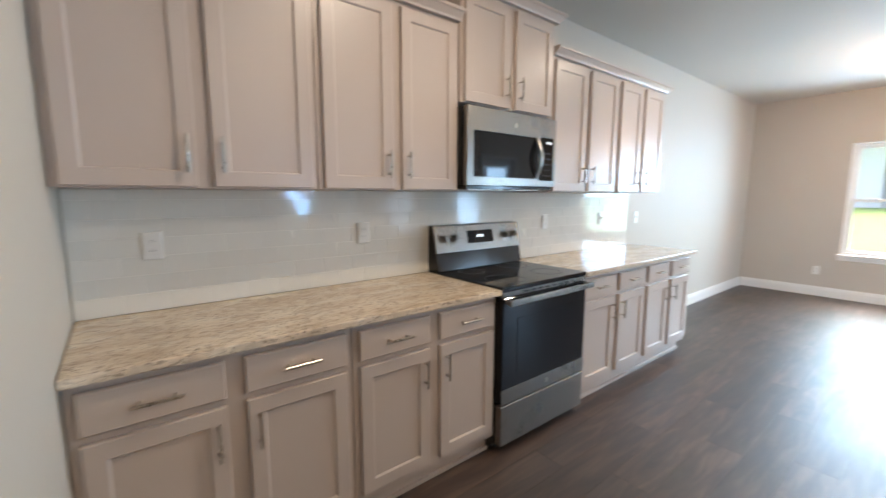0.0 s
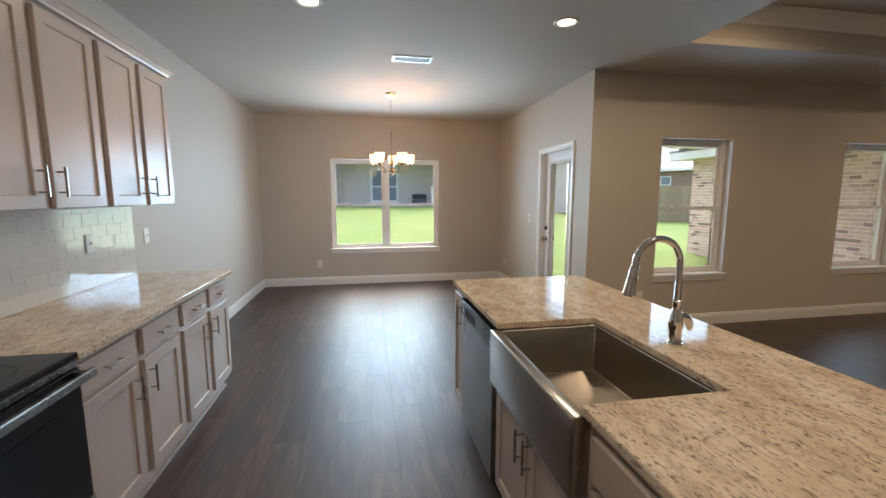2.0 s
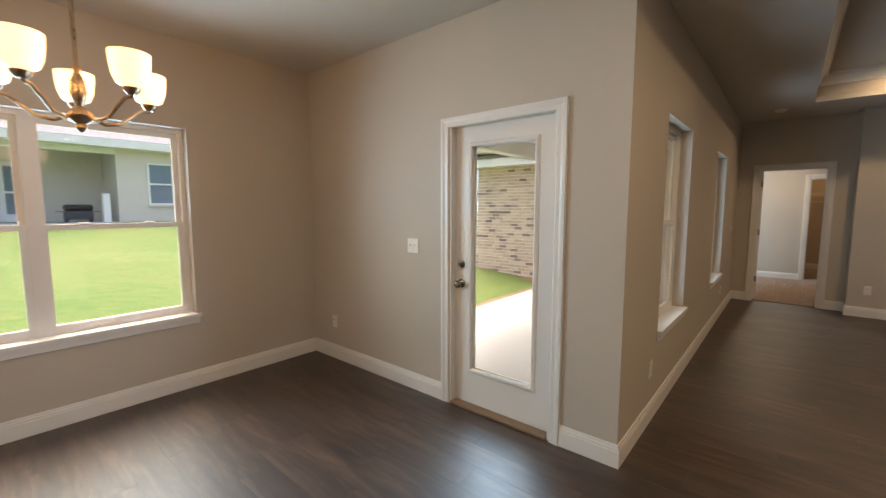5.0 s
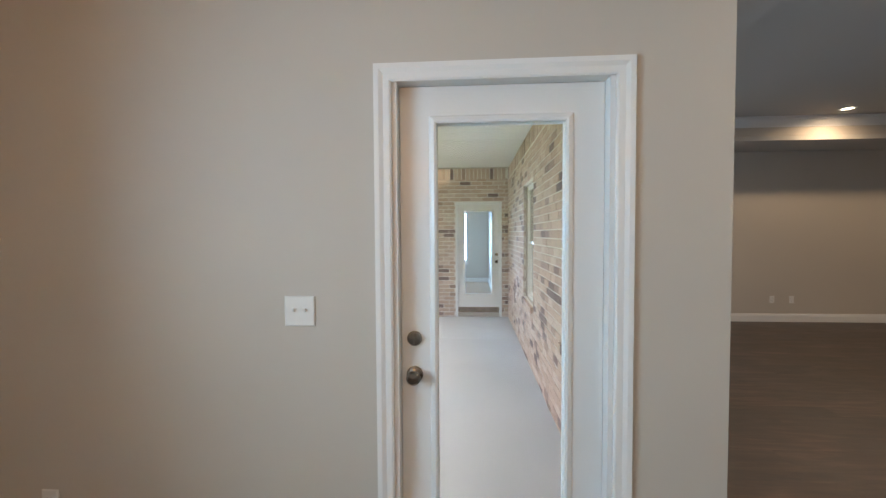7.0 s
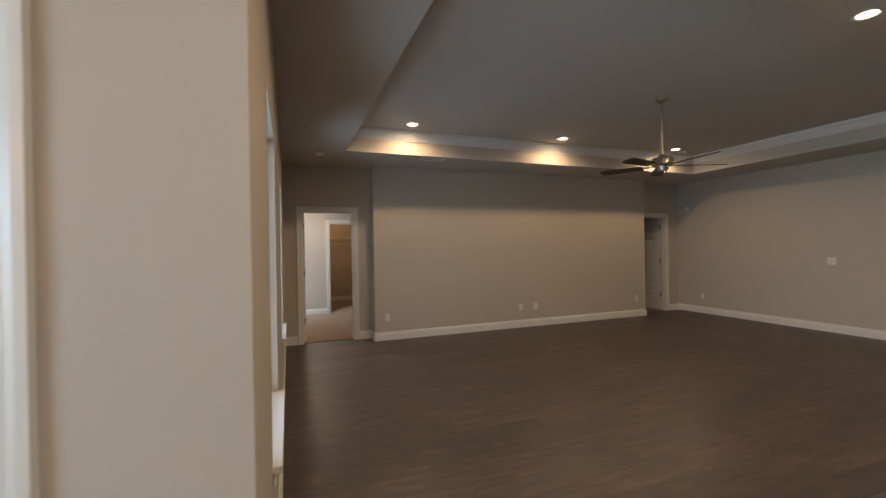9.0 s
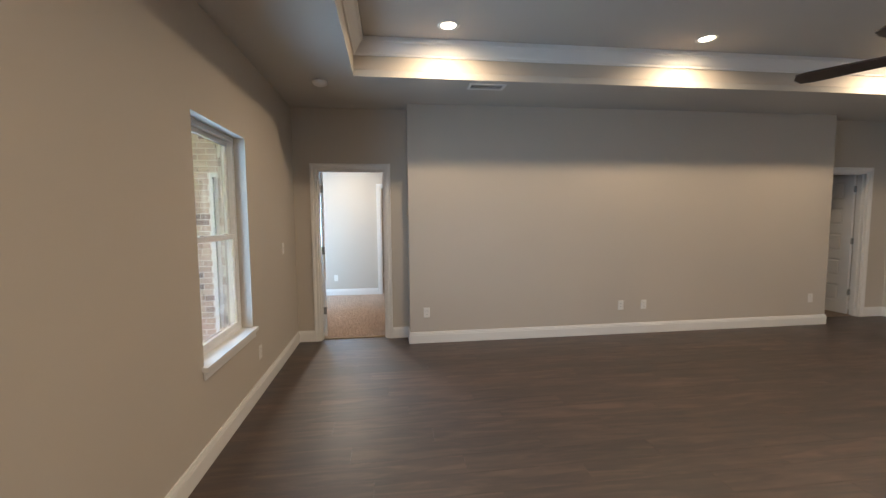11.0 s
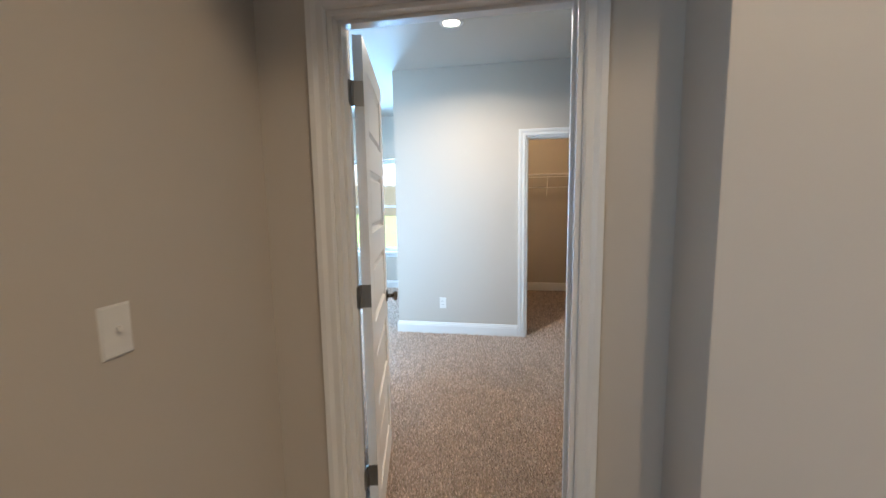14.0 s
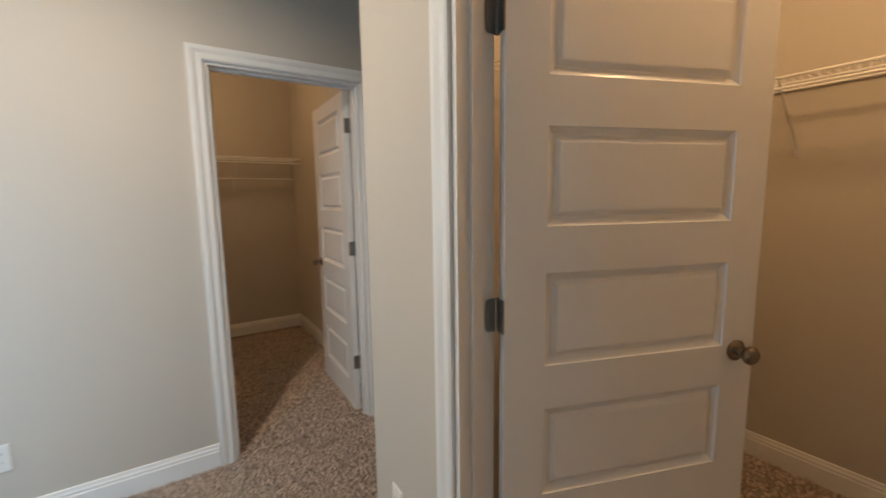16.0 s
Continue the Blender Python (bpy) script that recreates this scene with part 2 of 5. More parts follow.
def glowing(name, color, strength, base=(0.8, 0.8, 0.8)):
    m = bpy.data.materials.new(name)
    m.use_nodes = True
    b = m.node_tree.nodes["Principled BSDF"]
    b.inputs["Base Color"].default_value = (*base, 1)
    b.inputs["Emission Color"].default_value = (*color, 1)
    b.inputs["Emission Strength"].default_value = strength
    b.inputs["Roughness"].default_value = 0.3
    return m


WALL = material("greige_wall_paint", (0.52, 0.47, 0.405), 0.62, vary=0.025, scale=1.1, bump=0.10, grain=260)
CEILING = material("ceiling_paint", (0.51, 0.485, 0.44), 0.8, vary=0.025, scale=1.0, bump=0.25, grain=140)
TRIM = material("white_trim_paint", (0.76, 0.745, 0.72), 0.35, vary=0.02, scale=2.5, bump=0.03, grain=90)
CABINET = material("taupe_cabinet_paint", (0.49, 0.415, 0.368), 0.33, vary=0.03, scale=2.2, bump=0.04, grain=200)
STEEL = material("brushed_stainless", (0.27, 0.255, 0.235), 0.28, metal=1.0, vary=0.015, scale=2, grain=200, rough_vary=0.02)
SINK_STEEL = material("sink_stainless", (0.42, 0.385, 0.34), 0.25, metal=1.0, vary=0.02, scale=2, grain=200, rough_vary=0.02)
NICKEL = material("satin_nickel", (0.46, 0.41, 0.35), 0.3, metal=1.0, vary=0.05, scale=20)
KNOB = material("aged_nickel", (0.27, 0.23, 0.19), 0.24, metal=1.0, vary=0.05, scale=20)
HINGE = material("brushed_hinge_nickel", (0.30, 0.29, 0.27), 0.36, metal=1.0, vary=0.05, scale=20)
BRONZE = material("brushed_bronze_nickel", (0.36, 0.27, 0.18), 0.3, metal=1.0, vary=0.1, scale=18)
CHROME = material("polished_chrome", (0.78, 0.76, 0.73), 0.06, metal=1.0, vary=0.02, scale=9, rough_vary=0.03)
BLACK_GLASS = material("black_glass", (0.010, 0.010, 0.012), 0.05, vary=0.05, coat=0.0, rough_vary=0.02)
BLACK = material("black_enamel", (0.012, 0.012, 0.013), 0.16, vary=0.1, scale=8)
DARK_WINDOW = material("oven_window_glass", (0.008, 0.009, 0.012), 0.06, vary=0.05, rough_vary=0.02)
TILE = material("glazed_white_tile", (0.70, 0.675, 0.62), 0.09, vary=0.015, scale=5, bump=0.02, grain=25, pieces="object", piece_vary=0.02, rough_vary=0.02)
GROUT = material("pale_grout", (0.78, 0.75, 0.69), 0.85, vary=0.05, scale=40, bump=0.2)
PLASTIC = material("white_plastic", (0.74, 0.72, 0.68), 0.35, vary=0.02, scale=9)
DARK_SLOT = material("dark_slot", (0.03, 0.028, 0.025), 0.6)
GRANITE = granite()
for glossy in (TILE, GRANITE):
    glossy.node_tree.nodes["Principled BSDF"].inputs["Specular IOR Level"].default_value = 0.36
for dark_glass in (BLACK_GLASS, DARK_WINDOW):
    dark_glass.node_tree.nodes["Principled BSDF"].inputs["Specular IOR Level"].default_value = 0.3
PLANK, PLANK_REST = plank("vinyl_plank", "object"), plank("vinyl_plank_joined", "island")
SUBFLOOR = material("plank_joint", (0.075, 0.054, 0.043), 0.8)
CARPET = two_tone("beige_carpet", (0.22, 0.165, 0.125), (0.44, 0.35, 0.275), 14.0, 1.0, bump=1.0, distance=0.02, fine=150.0)
PILE = material("carpet_pile_fibre", (0.54, 0.43, 0.35), 1.0, vary=0.12, scale=9.0, grain=40, pieces="island", piece_vary=0.30)
PILE.node_tree.nodes["Principled BSDF"].inputs["Sheen Weight"].default_value = 0.4
BRICK, BRICK_REST = brick_paint("clay_brick", "object"), brick_paint("clay_brick_joined", "island")
MORTAR = material("mortar", (0.78, 0.73, 0.66), 0.95, vary=0.1, scale=12, bump=0.3, grain=90)
CONCRETE = two_tone("broom_concrete", (0.48, 0.49, 0.49), (0.60, 0.61, 0.61), 1.2, 0.85, bump=0.2, distance=0.003, fine=90)
GRASS = two_tone("lawn_grass", (0.048, 0.125, 0.018), (0.150, 0.175, 0.045), 0.4, 0.95, bump=1.0, distance=0.05, fine=5.0)
SHINGLE = two_tone("roof_shingle", (0.16, 0.165, 0.18), (0.30, 0.30, 0.32), 3.0, 0.95, bump=0.5, fine=14)
CEDAR = material("cedar_fence_board", (0.33, 0.25, 0.16), 0.85, vary=0.2, scale=2, bump=0.3, grain=40, stretch=(6, 6, 0.6), pieces="object", piece_vary=0.15)
SIDING_BRICK = two_tone("pale_brick_far", (0.58, 0.53, 0.47), (0.74, 0.69, 0.62), 7.0, 0.95, bump=0.4, fine=26)
PINK_BRICK = two_tone("red_brick_far", (0.20, 0.14, 0.11), (0.31, 0.23, 0.19), 6.0, 0.95, bump=0.4, fine=24)
VINYL = material("white_vinyl", (0.80, 0.80, 0.79), 0.4, vary=0.02, scale=6)
SOIL = two_tone("bare_soil", (0.17, 0.11, 0.07), (0.30, 0.21, 0.14), 5.0, 1.0, bump=0.8, fine=30)
WOOD = material("fan_blade_wood", (0.035, 0.022, 0.017), 0.35, vary=0.25, scale=3, stretch=(1, 8, 8))
THRESHOLD = material("bronze_threshold", (0.24, 0.15, 0.09), 0.4, vary=0.15, scale=10)
BRASS = material("brass_strip", (0.34, 0.24, 0.14), 0.38, metal=1.0, vary=0.1, scale=12)
GLASS = glass("window_glass")
SHADE_GLASS = glowing("lit_frosted_glass", (1.0, 0.55, 0.22), 0.8, (0.85, 0.78, 0.68))
LENS = glowing("lit_lens", (1.0, 0.78, 0.52), 3.0)
DISPLAY = glowing("display_digits", (0.85, 0.95, 1.0), 0.2)
WIRE = material("white_coated_wire", (0.82, 0.80, 0.76), 0.4)
RUBBER = material("black_rubber", (0.02, 0.02, 0.02), 0.6)
FABRIC_GREY = material("grill_cover", (0.05, 0.055, 0.06), 0.7)

# ---------------------------------------------------------------- building helpers


def part(name, bm, mat, parent=None, label="", smooth=False):
    """Links a bmesh as one mesh object, as a part when it has a parent."""
    bmesh.ops.recalc_face_normals(bm, faces=bm.faces)
    me = bpy.data.meshes.new(name)
    bm.to_mesh(me)
    bm.free()
    if smooth:
        me.shade_smooth()
        me.set_sharp_from_angle(angle=radians(35))
    me.materials.append(mat)
    ob = new(name, me)
    if parent is not None:
        ob.parent = parent
    if label:
        ob["label"] = label
    return ob


def root(name, m, label, category, group="", kind=""):
    ob = new(name)
    ob.empty_display_size = 0.1
    ob.matrix_world = m
    return tagged(ob, label, category, group, kind)


def box(bm, x0, y0, z0, x1, y1, z1):
    v = [bm.verts.new((x, y, z)) for x in (x0, x1) for y in (y0, y1) for z in (z0, z1)]
    for f in ((0, 1, 3, 2), (4, 6, 7, 5), (0, 4, 5, 1), (2, 3, 7, 6), (0, 2, 6, 4), (1, 5, 7, 3)):
        bm.faces.new([v[i] for i in f])
    return v


def boxes(*dims, bevel=0.0, segments=1):
    bm = bmesh.new()
    for d in dims:
        box(bm, *d)
    if bevel:
        bmesh.ops.bevel(bm, geom=bm.edges[:], offset=bevel, segments=segments, profile=0.5, affect="EDGES")
    return bm


def turned(profile, at=(0, 0, 0), axis="z", steps=24, caps=True):
    """A lathe body: profile of (radius, height), turned about an axis through at."""
    bm = bmesh.new()
    loops = []
    for r, h in profile:
        ring = []
        for i in range(steps):
            a = 2 * math.pi * i / steps
            c, s = max(r, 1e-4) * math.cos(a), max(r, 1e-4) * math.sin(a)
            p = {"z": (c, s, h), "y": (c, h, s), "x": (h, c, s)}[axis]
            ring.append(bm.verts.new((p[0] + at[0], p[1] + at[1], p[2] + at[2])))
        loops.append(ring)
    for a, b in zip(loops, loops[1:]):
        for i in range(steps):
            j = (i + 1) % steps
            bm.faces.new((a[i], a[j], b[j], b[i]))
    if caps:
        bm.faces.new(loops[0])
        bm.faces.new(loops[-1])
    else:
        for i in range(steps):
            j = (i + 1) % steps
            bm.faces.new((loops[-1][i], loops[-1][j], loops[0][j], loops[0][i]))
    return bm


def tube(bm, points, radius, steps=10):
    """A round bar along a line of points; radius may be one number or one for each point."""
    pts = [Vector(p) for p in points]
    radii = radius if isinstance(radius, (list, tuple)) else [radius] * len(pts)
    loops, side = [], None
    for i, p in enumerate(pts):
        d = (pts[min(i + 1, len(pts) - 1)] - pts[max(i - 1, 0)]).normalized()
        if side is None:
            side = d.orthogonal().normalized()
        side = (side - d * side.dot(d)).normalized()
        up = d.cross(side)
        loops.append([bm.verts.new(p + (side * math.cos(2 * math.pi * k / steps) + up * math.sin(2 * math.pi * k / steps)) * radii[i]) for k in range(steps)])
    for a, b in zip(loops, loops[1:]):
        for k in range(steps):
            bm.faces.new((a[k], a[(k + 1) % steps], b[(k + 1) % steps], b[k]))
    bm.faces.new(loops[0])
    bm.faces.new(loops[-1])
    return bm


def cells(us, vs, solid, w0, w1, put):
    """A slab between depths w0 and w1 over a grid of cells, with holes where solid() says no. put maps (u, v, w) to a place."""
    bm = bmesh.new()
    seen = {}

    def vert(u, v, w):
        key = (round(u, 5), round(v, 5), round(w, 5))
        if key not in seen:
            seen[key] = bm.verts.new(put(u, v, w))
        return seen[key]

    full = [[solid((us[i] + us[i + 1]) / 2, (vs[j] + vs[j + 1]) / 2) for j in range(len(vs) - 1)] for i in range(len(us) - 1)]

    def is_full(i, j):
        return 0 <= i < len(us) - 1 and 0 <= j < len(vs) - 1 and full[i][j]

    for i in range(len(us) - 1):
        for j in range(len(vs) - 1):
            if not full[i][j]:
                continue
            a, b, c, d = us[i], us[i + 1], vs[j], vs[j + 1]
            for w in (w0, w1):
                bm.faces.new([vert(a, c, w), vert(b, c, w), vert(b, d, w), vert(a, d, w)])
            for (di, dj), (p, q) in (((-1, 0), ((a, c), (a, d))), ((1, 0), ((b, c), (b, d))), ((0, -1), ((a, c), (b, c))), ((0, 1), ((a, d), (b, d)))):
                if not is_full(i + di, j + dj):
                    bm.faces.new([vert(*p, w0), vert(*q, w0), vert(*q, w1), vert(*p, w1)])
    return bm


def holed(u0, u1, v0, v1, holes, w0, w1, put):
    us = sorted({u0, u1, *[h[0] for h in holes], *[h[1] for h in holes]})
    vs = sorted({v0, v1, *[h[2] for h in holes], *[h[3] for h in holes]})
    return cells(us, vs, lambda u, v: not any(h[0] < u < h[1] and h[2] < v < h[3] for h in holes), w0, w1, put)


def wall(name, axis, at, thick, u0, u1, z0=-0.02, z1=CEIL, holes=(), mat=None, label="greige painted drywall wall"):
    """A wall in the plane axis = at, its body on the side of thick (signed), over u0..u1 of the other axis."""
    put = (lambda u, v, w: (w, u, v)) if axis == "x" else (lambda u, v, w: (u, w, v))
    bm = holed(u0, u1, z0, z1, holes, at, at + thick, put)
    return tagged(part(name, bm, mat or WALL), label, "wall", kind="structure")


def sweep(profile, path, put, closed=False):
    """Extrudes a closed profile of (offset to the left of the path, height) along a flat path, with mitred corners."""
    bm = bmesh.new()
    n = len(path)
    pts = [Vector(p) for p in path]
    loops = []
    for i in range(n):
        d0 = (pts[i] - pts[i - 1]).normalized() if (i > 0 or closed) else None
        d1 = (pts[(i + 1) % n] - pts[i]).normalized() if (i < n - 1 or closed) else None
        d0, d1 = d0 or d1, d1 or d0
        n0, n1 = Vector((-d0.y, d0.x)), Vector((-d1.y, d1.x))
        m = (n0 + n1) / (1 + n0.dot(n1))
        loops.append([bm.verts.new(put(*(pts[i] + m * o), h)) for o, h in profile])
    k = len(profile)
    for i in range(n if closed else n - 1):
        a, b = loops[i], loops[(i + 1) % n]
        for j in range(k):
            bm.faces.new((a[j], a[(j + 1) % k], b[(j + 1) % k], b[j]))
    if not closed:
        bm.faces.new(loops[0])
        bm.faces.new(loops[-1])
    return bm


BASE_PROFILE = [(0.0, 0.002), (0.016, 0.002), (0.016, 0.096), (0.013, 0.101), (0.013, 0.112), (0.009, 0.119), (0.007, 0.132), (0.0, 0.134)]


def baseboard(path, z=0.0):
    bm = sweep(BASE_PROFILE, path, lambda x, y, h: (x, y, h + z))
    return tagged(part("baseboard", bm, TRIM), "white painted moulded baseboard along the wall foot", "baseboard", kind="structure")


CASING_PROFILE = [(0.0, 0.0), (0.0, 0.010), (0.008, 0.014), (0.030, 0.013), (0.046, 0.019), (0.064, 0.019), (0.068, 0.0)]


def casing(axis, at, out, u0, u1, top, bottom=0.0):
    """Three-sided mitred door casing on the wall face axis = at, standing proud towards out (+1 or -1)."""
    put = (lambda u, v, h: (at + out * h, u, v)) if axis == "x" else (lambda u, v, h: (u, at + out * h, v))
    bm = sweep(CASING_PROFILE, [(u0, bottom), (u0, top), (u1, top), (u1, bottom)], put)
    return tagged(part("door_casing", bm, TRIM), "white painted moulded door casing", "trim", kind="structure")


def jamb(axis, w0, w1, u0, u1, top, stop=None, bottom=0.0):
    """The lining of a door opening, with its stop strip."""
    put = (lambda u, v, w: (w, u, v)) if axis == "x" else (lambda u, v, w: (u, w, v))
    t = 0.018
    bm = holed(u0, u1, bottom, top, [(u0 + t, u1 - t, bottom - 1, top - t)], w0, w1, put)
    if stop:
        s = holed(u0 + t, u1 - t, bottom, top - t, [(u0 + t + 0.011, u1 - t - 0.011, bottom - 1, top - t - 0.011)], stop[0], stop[1], put)
        me = bpy.data.meshes.new("stop")
        s.to_mesh(me)
        s.free()
        bm.from_mesh(me)
        bpy.data.meshes.remove(me)
    return tagged(part("door_jamb", bm, TRIM), "white painted door jamb lining the opening", "trim", kind="structure")


def rect_rings(bm, u0, v0, u1, v1, steps, put, face=0.0, sign=1):
    """Nested rectangles of (inset, depth), closed by a flat field in the middle. Returns the outermost ring."""
    loops = []
    for inset, depth in steps:
        w = face - sign * depth
        loops.append([bm.verts.new(put(u, v, w)) for u, v in ((u0 + inset, v0 + inset), (u1 - inset, v0 + inset), (u1 - inset, v1 - inset), (u0 + inset, v1 - inset))])
    for a, b in zip(loops, loops[1:]):
        for i in range(4):
            j = (i + 1) % 4
            bm.faces.new((a[i], a[j], b[j], b[i]))
    bm.faces.new(loops[-1])
    return loops[0]


def shaker(x0, z0, x1, z1, y, t=0.02, rail=0.058):
    """Cabinet door with a recessed flat panel; its front lies at y - t and faces -y."""
    bm = bmesh.new()
    put = lambda u, v, w: (u, -w, v)
    steps = [(0.0, t), (0.0, 0.003), (0.003, 0.0), (rail - 0.004, 0.0), (rail, 0.004), (rail + 0.002, 0.009)]
    loop = rect_rings(bm, x0, z0, x1, z1, steps, put, face=-(y - t))
    bm.faces.new(loop)
    return bm


def slab_front(x0, z0, x1, z1, y, t=0.02):
    """A flat drawer front with eased edges."""
    bm = bmesh.new()
    loop = rect_rings(bm, x0, z0, x1, z1, [(0.0, t), (0.0, 0.004), (0.004, 0.0)], lambda u, v, w: (u, -w, v), face=-(y - t))
    bm.faces.new(loop)
    return bm


def bar_pull(x, z, y, length=0.13, upright=True):
    """Bar handle with two posts, standing off the front plane y."""
    bm = bmesh.new()
    h = length / 2
    d = Vector((0, 0, 1)) if upright else Vector((1, 0, 0))
    c = Vector((x, y - 0.032, z))
    tube(bm, [c - d * h, c + d * h], 0.0058, 10)
    for s in (-0.68, 0.68):
        p = c + d * h * s
        tube(bm, [p, p + Vector((0, 0.034, 0))], 0.0045, 8)
    return bm

# ---------------------------------------------------------------- structure: walls, ceilings, floors
D_WIN = (1.10, 2.88, 0.60, 2.07)
G_WINS = [(4.79, 5.67, 0.60, 2.09), (7.22, 8.09, 0.60, 2.09)]
B_WIN = (-1.95, -1.06, 0.60, 2.09)
N_WIN = (11.9, 13.7, 0.60, 2.09)
P_DOOR = (-2.577, -1.765, -0.03, 2.04)
F_DOOR = (-2.62, -1.78, -0.1, 2.04)
B_DOOR = (-4.035, -3.24, -0.03, 2.045)
S_DOOR = (-10.72, -9.93, -0.03, 2.045)
R_DOOR = (10.205, 11.082, -0.03, 2.045)
C_DOOR = (-4.69, -3.91, -0.03, 2.045)

wall("wall_west", "x", 0.0, -0.2, -7.885, 0.2)
wall("wall_north", "y", 0.0, 0.2, 0.0, 4.17, holes=[D_WIN])
wall("wall_nook_east", "x", 3.97, 0.2, -2.80, 0.0, holes=[P_DOOR])
wall("wall_great_north", "y", -2.985, 0.185, 3.97, 10.47, holes=G_WINS)
wall("wall_great_east", "x", 9.67, 0.12, -11.1, -2.985, holes=[B_DOOR, S_DOOR])
wall("wall_great_bump", "x", 9.405, 0.263, -9.835, -4.30, label="greige painted drywall wall standing proud between two doors")
wall("wall_south", "y", -11.1, -0.12, 1.18, 12.1)
wall("wall_kitchen_south", "y", -7.765, -0.12, 0.0, 1.30)
wall("wall_foyer_west", "x", 1.30, -0.12, -11.1, -7.885)
wall("wall_bedroom_west", "x", 10.65, -0.18, -2.80, 2.97, holes=[F_DOOR], z0=-0.3)
wall("wall_bedroom_north", "y", 2.77, 0.2, 10.65, 14.92, holes=[N_WIN])
wall("wall_bedroom_east", "x", 14.72, 0.2, -2.57, 2.77, holes=[B_WIN])
wall("wall_hall_south", "y", -4.31, -0.12, 9.79, 11.615, holes=[R_DOOR])
wall("wall_linen_east", "x", 11.615, -0.12, -6.2, -4.43)
wall("wall_linen_south", "y", -6.2, -0.12, 9.79, 12.80)
wall("wall_niche", "x", 12.56, 0.12, -6.2, -2.57, holes=[C_DOOR])
wall("wall_closet_north", "y", -2.57, -0.12, 12.68, 14.80)
wall("wall_closet_south", "y", -4.83, -0.12, 12.68, 15.0)
wall("wall_closet_east", "x", 14.80, 0.12, -4.88, -2.57)
wall("wall_study_north", "y", -9.55, 0.12, 9.79, 12.1)
wall("wall_study_east", "x", 12.0, 0.12, -11.1, -9.55)

flat = lambda u, v, w: (u, v, w)
TRAY_RECT = (4.35, 8.56, -10.15, -3.79)
BED_TRAY = (11.6, 13.86, -1.67, 1.9)


def ceiling(name, x0, x1, y0, y1, tray=None, rise=TRAY):
    holes = [tray] if tray else []
    bm = holed(x0, x1, y0, y1, holes, CEIL, CEIL + 0.06, flat)
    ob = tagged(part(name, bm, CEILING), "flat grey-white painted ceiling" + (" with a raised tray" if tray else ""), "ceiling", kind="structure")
    if tray:
        a, b, c, d = tray
        sides = holed(a - 0.1, b + 0.1, c - 0.1, d + 0.1, [tray], CEIL + 0.062, rise, flat)
        tagged(part(name + "_tray_side", sides, WALL), "painted upright sides of the ceiling tray", "ceiling", kind="structure")
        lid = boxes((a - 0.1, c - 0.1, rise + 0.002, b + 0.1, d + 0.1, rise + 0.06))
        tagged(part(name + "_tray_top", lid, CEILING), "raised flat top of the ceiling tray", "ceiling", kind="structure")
        crown = [(0.0, -0.135), (0.012, -0.135), (0.016, -0.118), (0.030, -0.105), (0.072, -0.045), (0.090, -0.036), (0.094, -0.014), (0.094, -0.001), (0.0, -0.001)]
        bm = sweep(crown, [(a, c), (b, c), (b, d), (a, d)], lambda x, y, h: (x, y, rise + h), closed=True)
        tagged(part("crown_moulding", bm, TRIM), "white painted crown moulding round the ceiling tray", "trim", kind="structure")
    return ob


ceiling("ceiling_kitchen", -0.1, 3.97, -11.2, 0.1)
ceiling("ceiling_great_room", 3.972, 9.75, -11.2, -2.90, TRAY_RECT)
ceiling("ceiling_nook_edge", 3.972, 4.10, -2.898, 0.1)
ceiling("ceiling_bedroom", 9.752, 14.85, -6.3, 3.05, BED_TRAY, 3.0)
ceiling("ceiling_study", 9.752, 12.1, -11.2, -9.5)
tagged(part("floor", boxes((-0.1, -11.2, -0.15, 3.97, 0.15, -0.007), (3.972, -11.2, -0.15, 9.735, -2.85, -0.007)), SUBFLOOR), "dark joints under the vinyl plank floor", "floor", kind="structure")
carpet = boxes((9.738, -6.3, -0.15, 14.9, -2.86, 0.008), (10.55, -2.86, -0.15, 14.9, 3.1, 0.008), (9.738, -11.2, -0.15, 12.1, -9.5, 0.008))
tagged(part("carpet_floor", carpet, CARPET), "beige cut-pile carpet floor", "carpet", kind="structure")
part("threshold_strip", boxes((9.722, -4.03, 0.001, 9.758, -3.245, 0.013), bevel=0.004), BRASS)
tagged(bpy.data.objects["threshold_strip"], "thin brass carpet strip across the doorway", "threshold", kind="structure")

# baseboards: the room lies to the left of each path
baseboard([(3.97, -1.697), (3.97, 0.0), (0.0, 0.0), (0.0, -3.66)])
baseboard([(9.67, -3.172), (9.67, -2.985), (3.97, -2.985), (3.97, -2.645)])
baseboard([(9.67, -9.862), (9.67, -9.835), (9.405, -9.835), (9.405, -4.30), (9.67, -4.30), (9.67, -4.103)])
baseboard([(1.30, -11.1), (9.67, -11.1), (9.67, -10.788)])
baseboard([(12.56, -3.842), (12.56, -2.57), (14.72, -2.57), (14.72, 2.77), (10.65, 2.77), (10.65, -1.71)])
baseboard([(11.15, -4.31), (11.615, -4.31), (11.615, -6.2)])
baseboard([(12.68, -4.762), (12.68, -4.83), (14.80, -4.83), (14.80, -2.69), (12.68, -2.69), (12.68, -3.842)])
baseboard([(9.79, -6.2), (11.52, -6.2), (11.52, -4.43), (11.15, -4.43)])
baseboard([(9.79, -4.103), (9.79, -4.31), (10.137, -4.31)])
baseboard([(9.79, -11.1), (12.0, -11.1), (12.0, -9.55), (9.79, -9.55)])

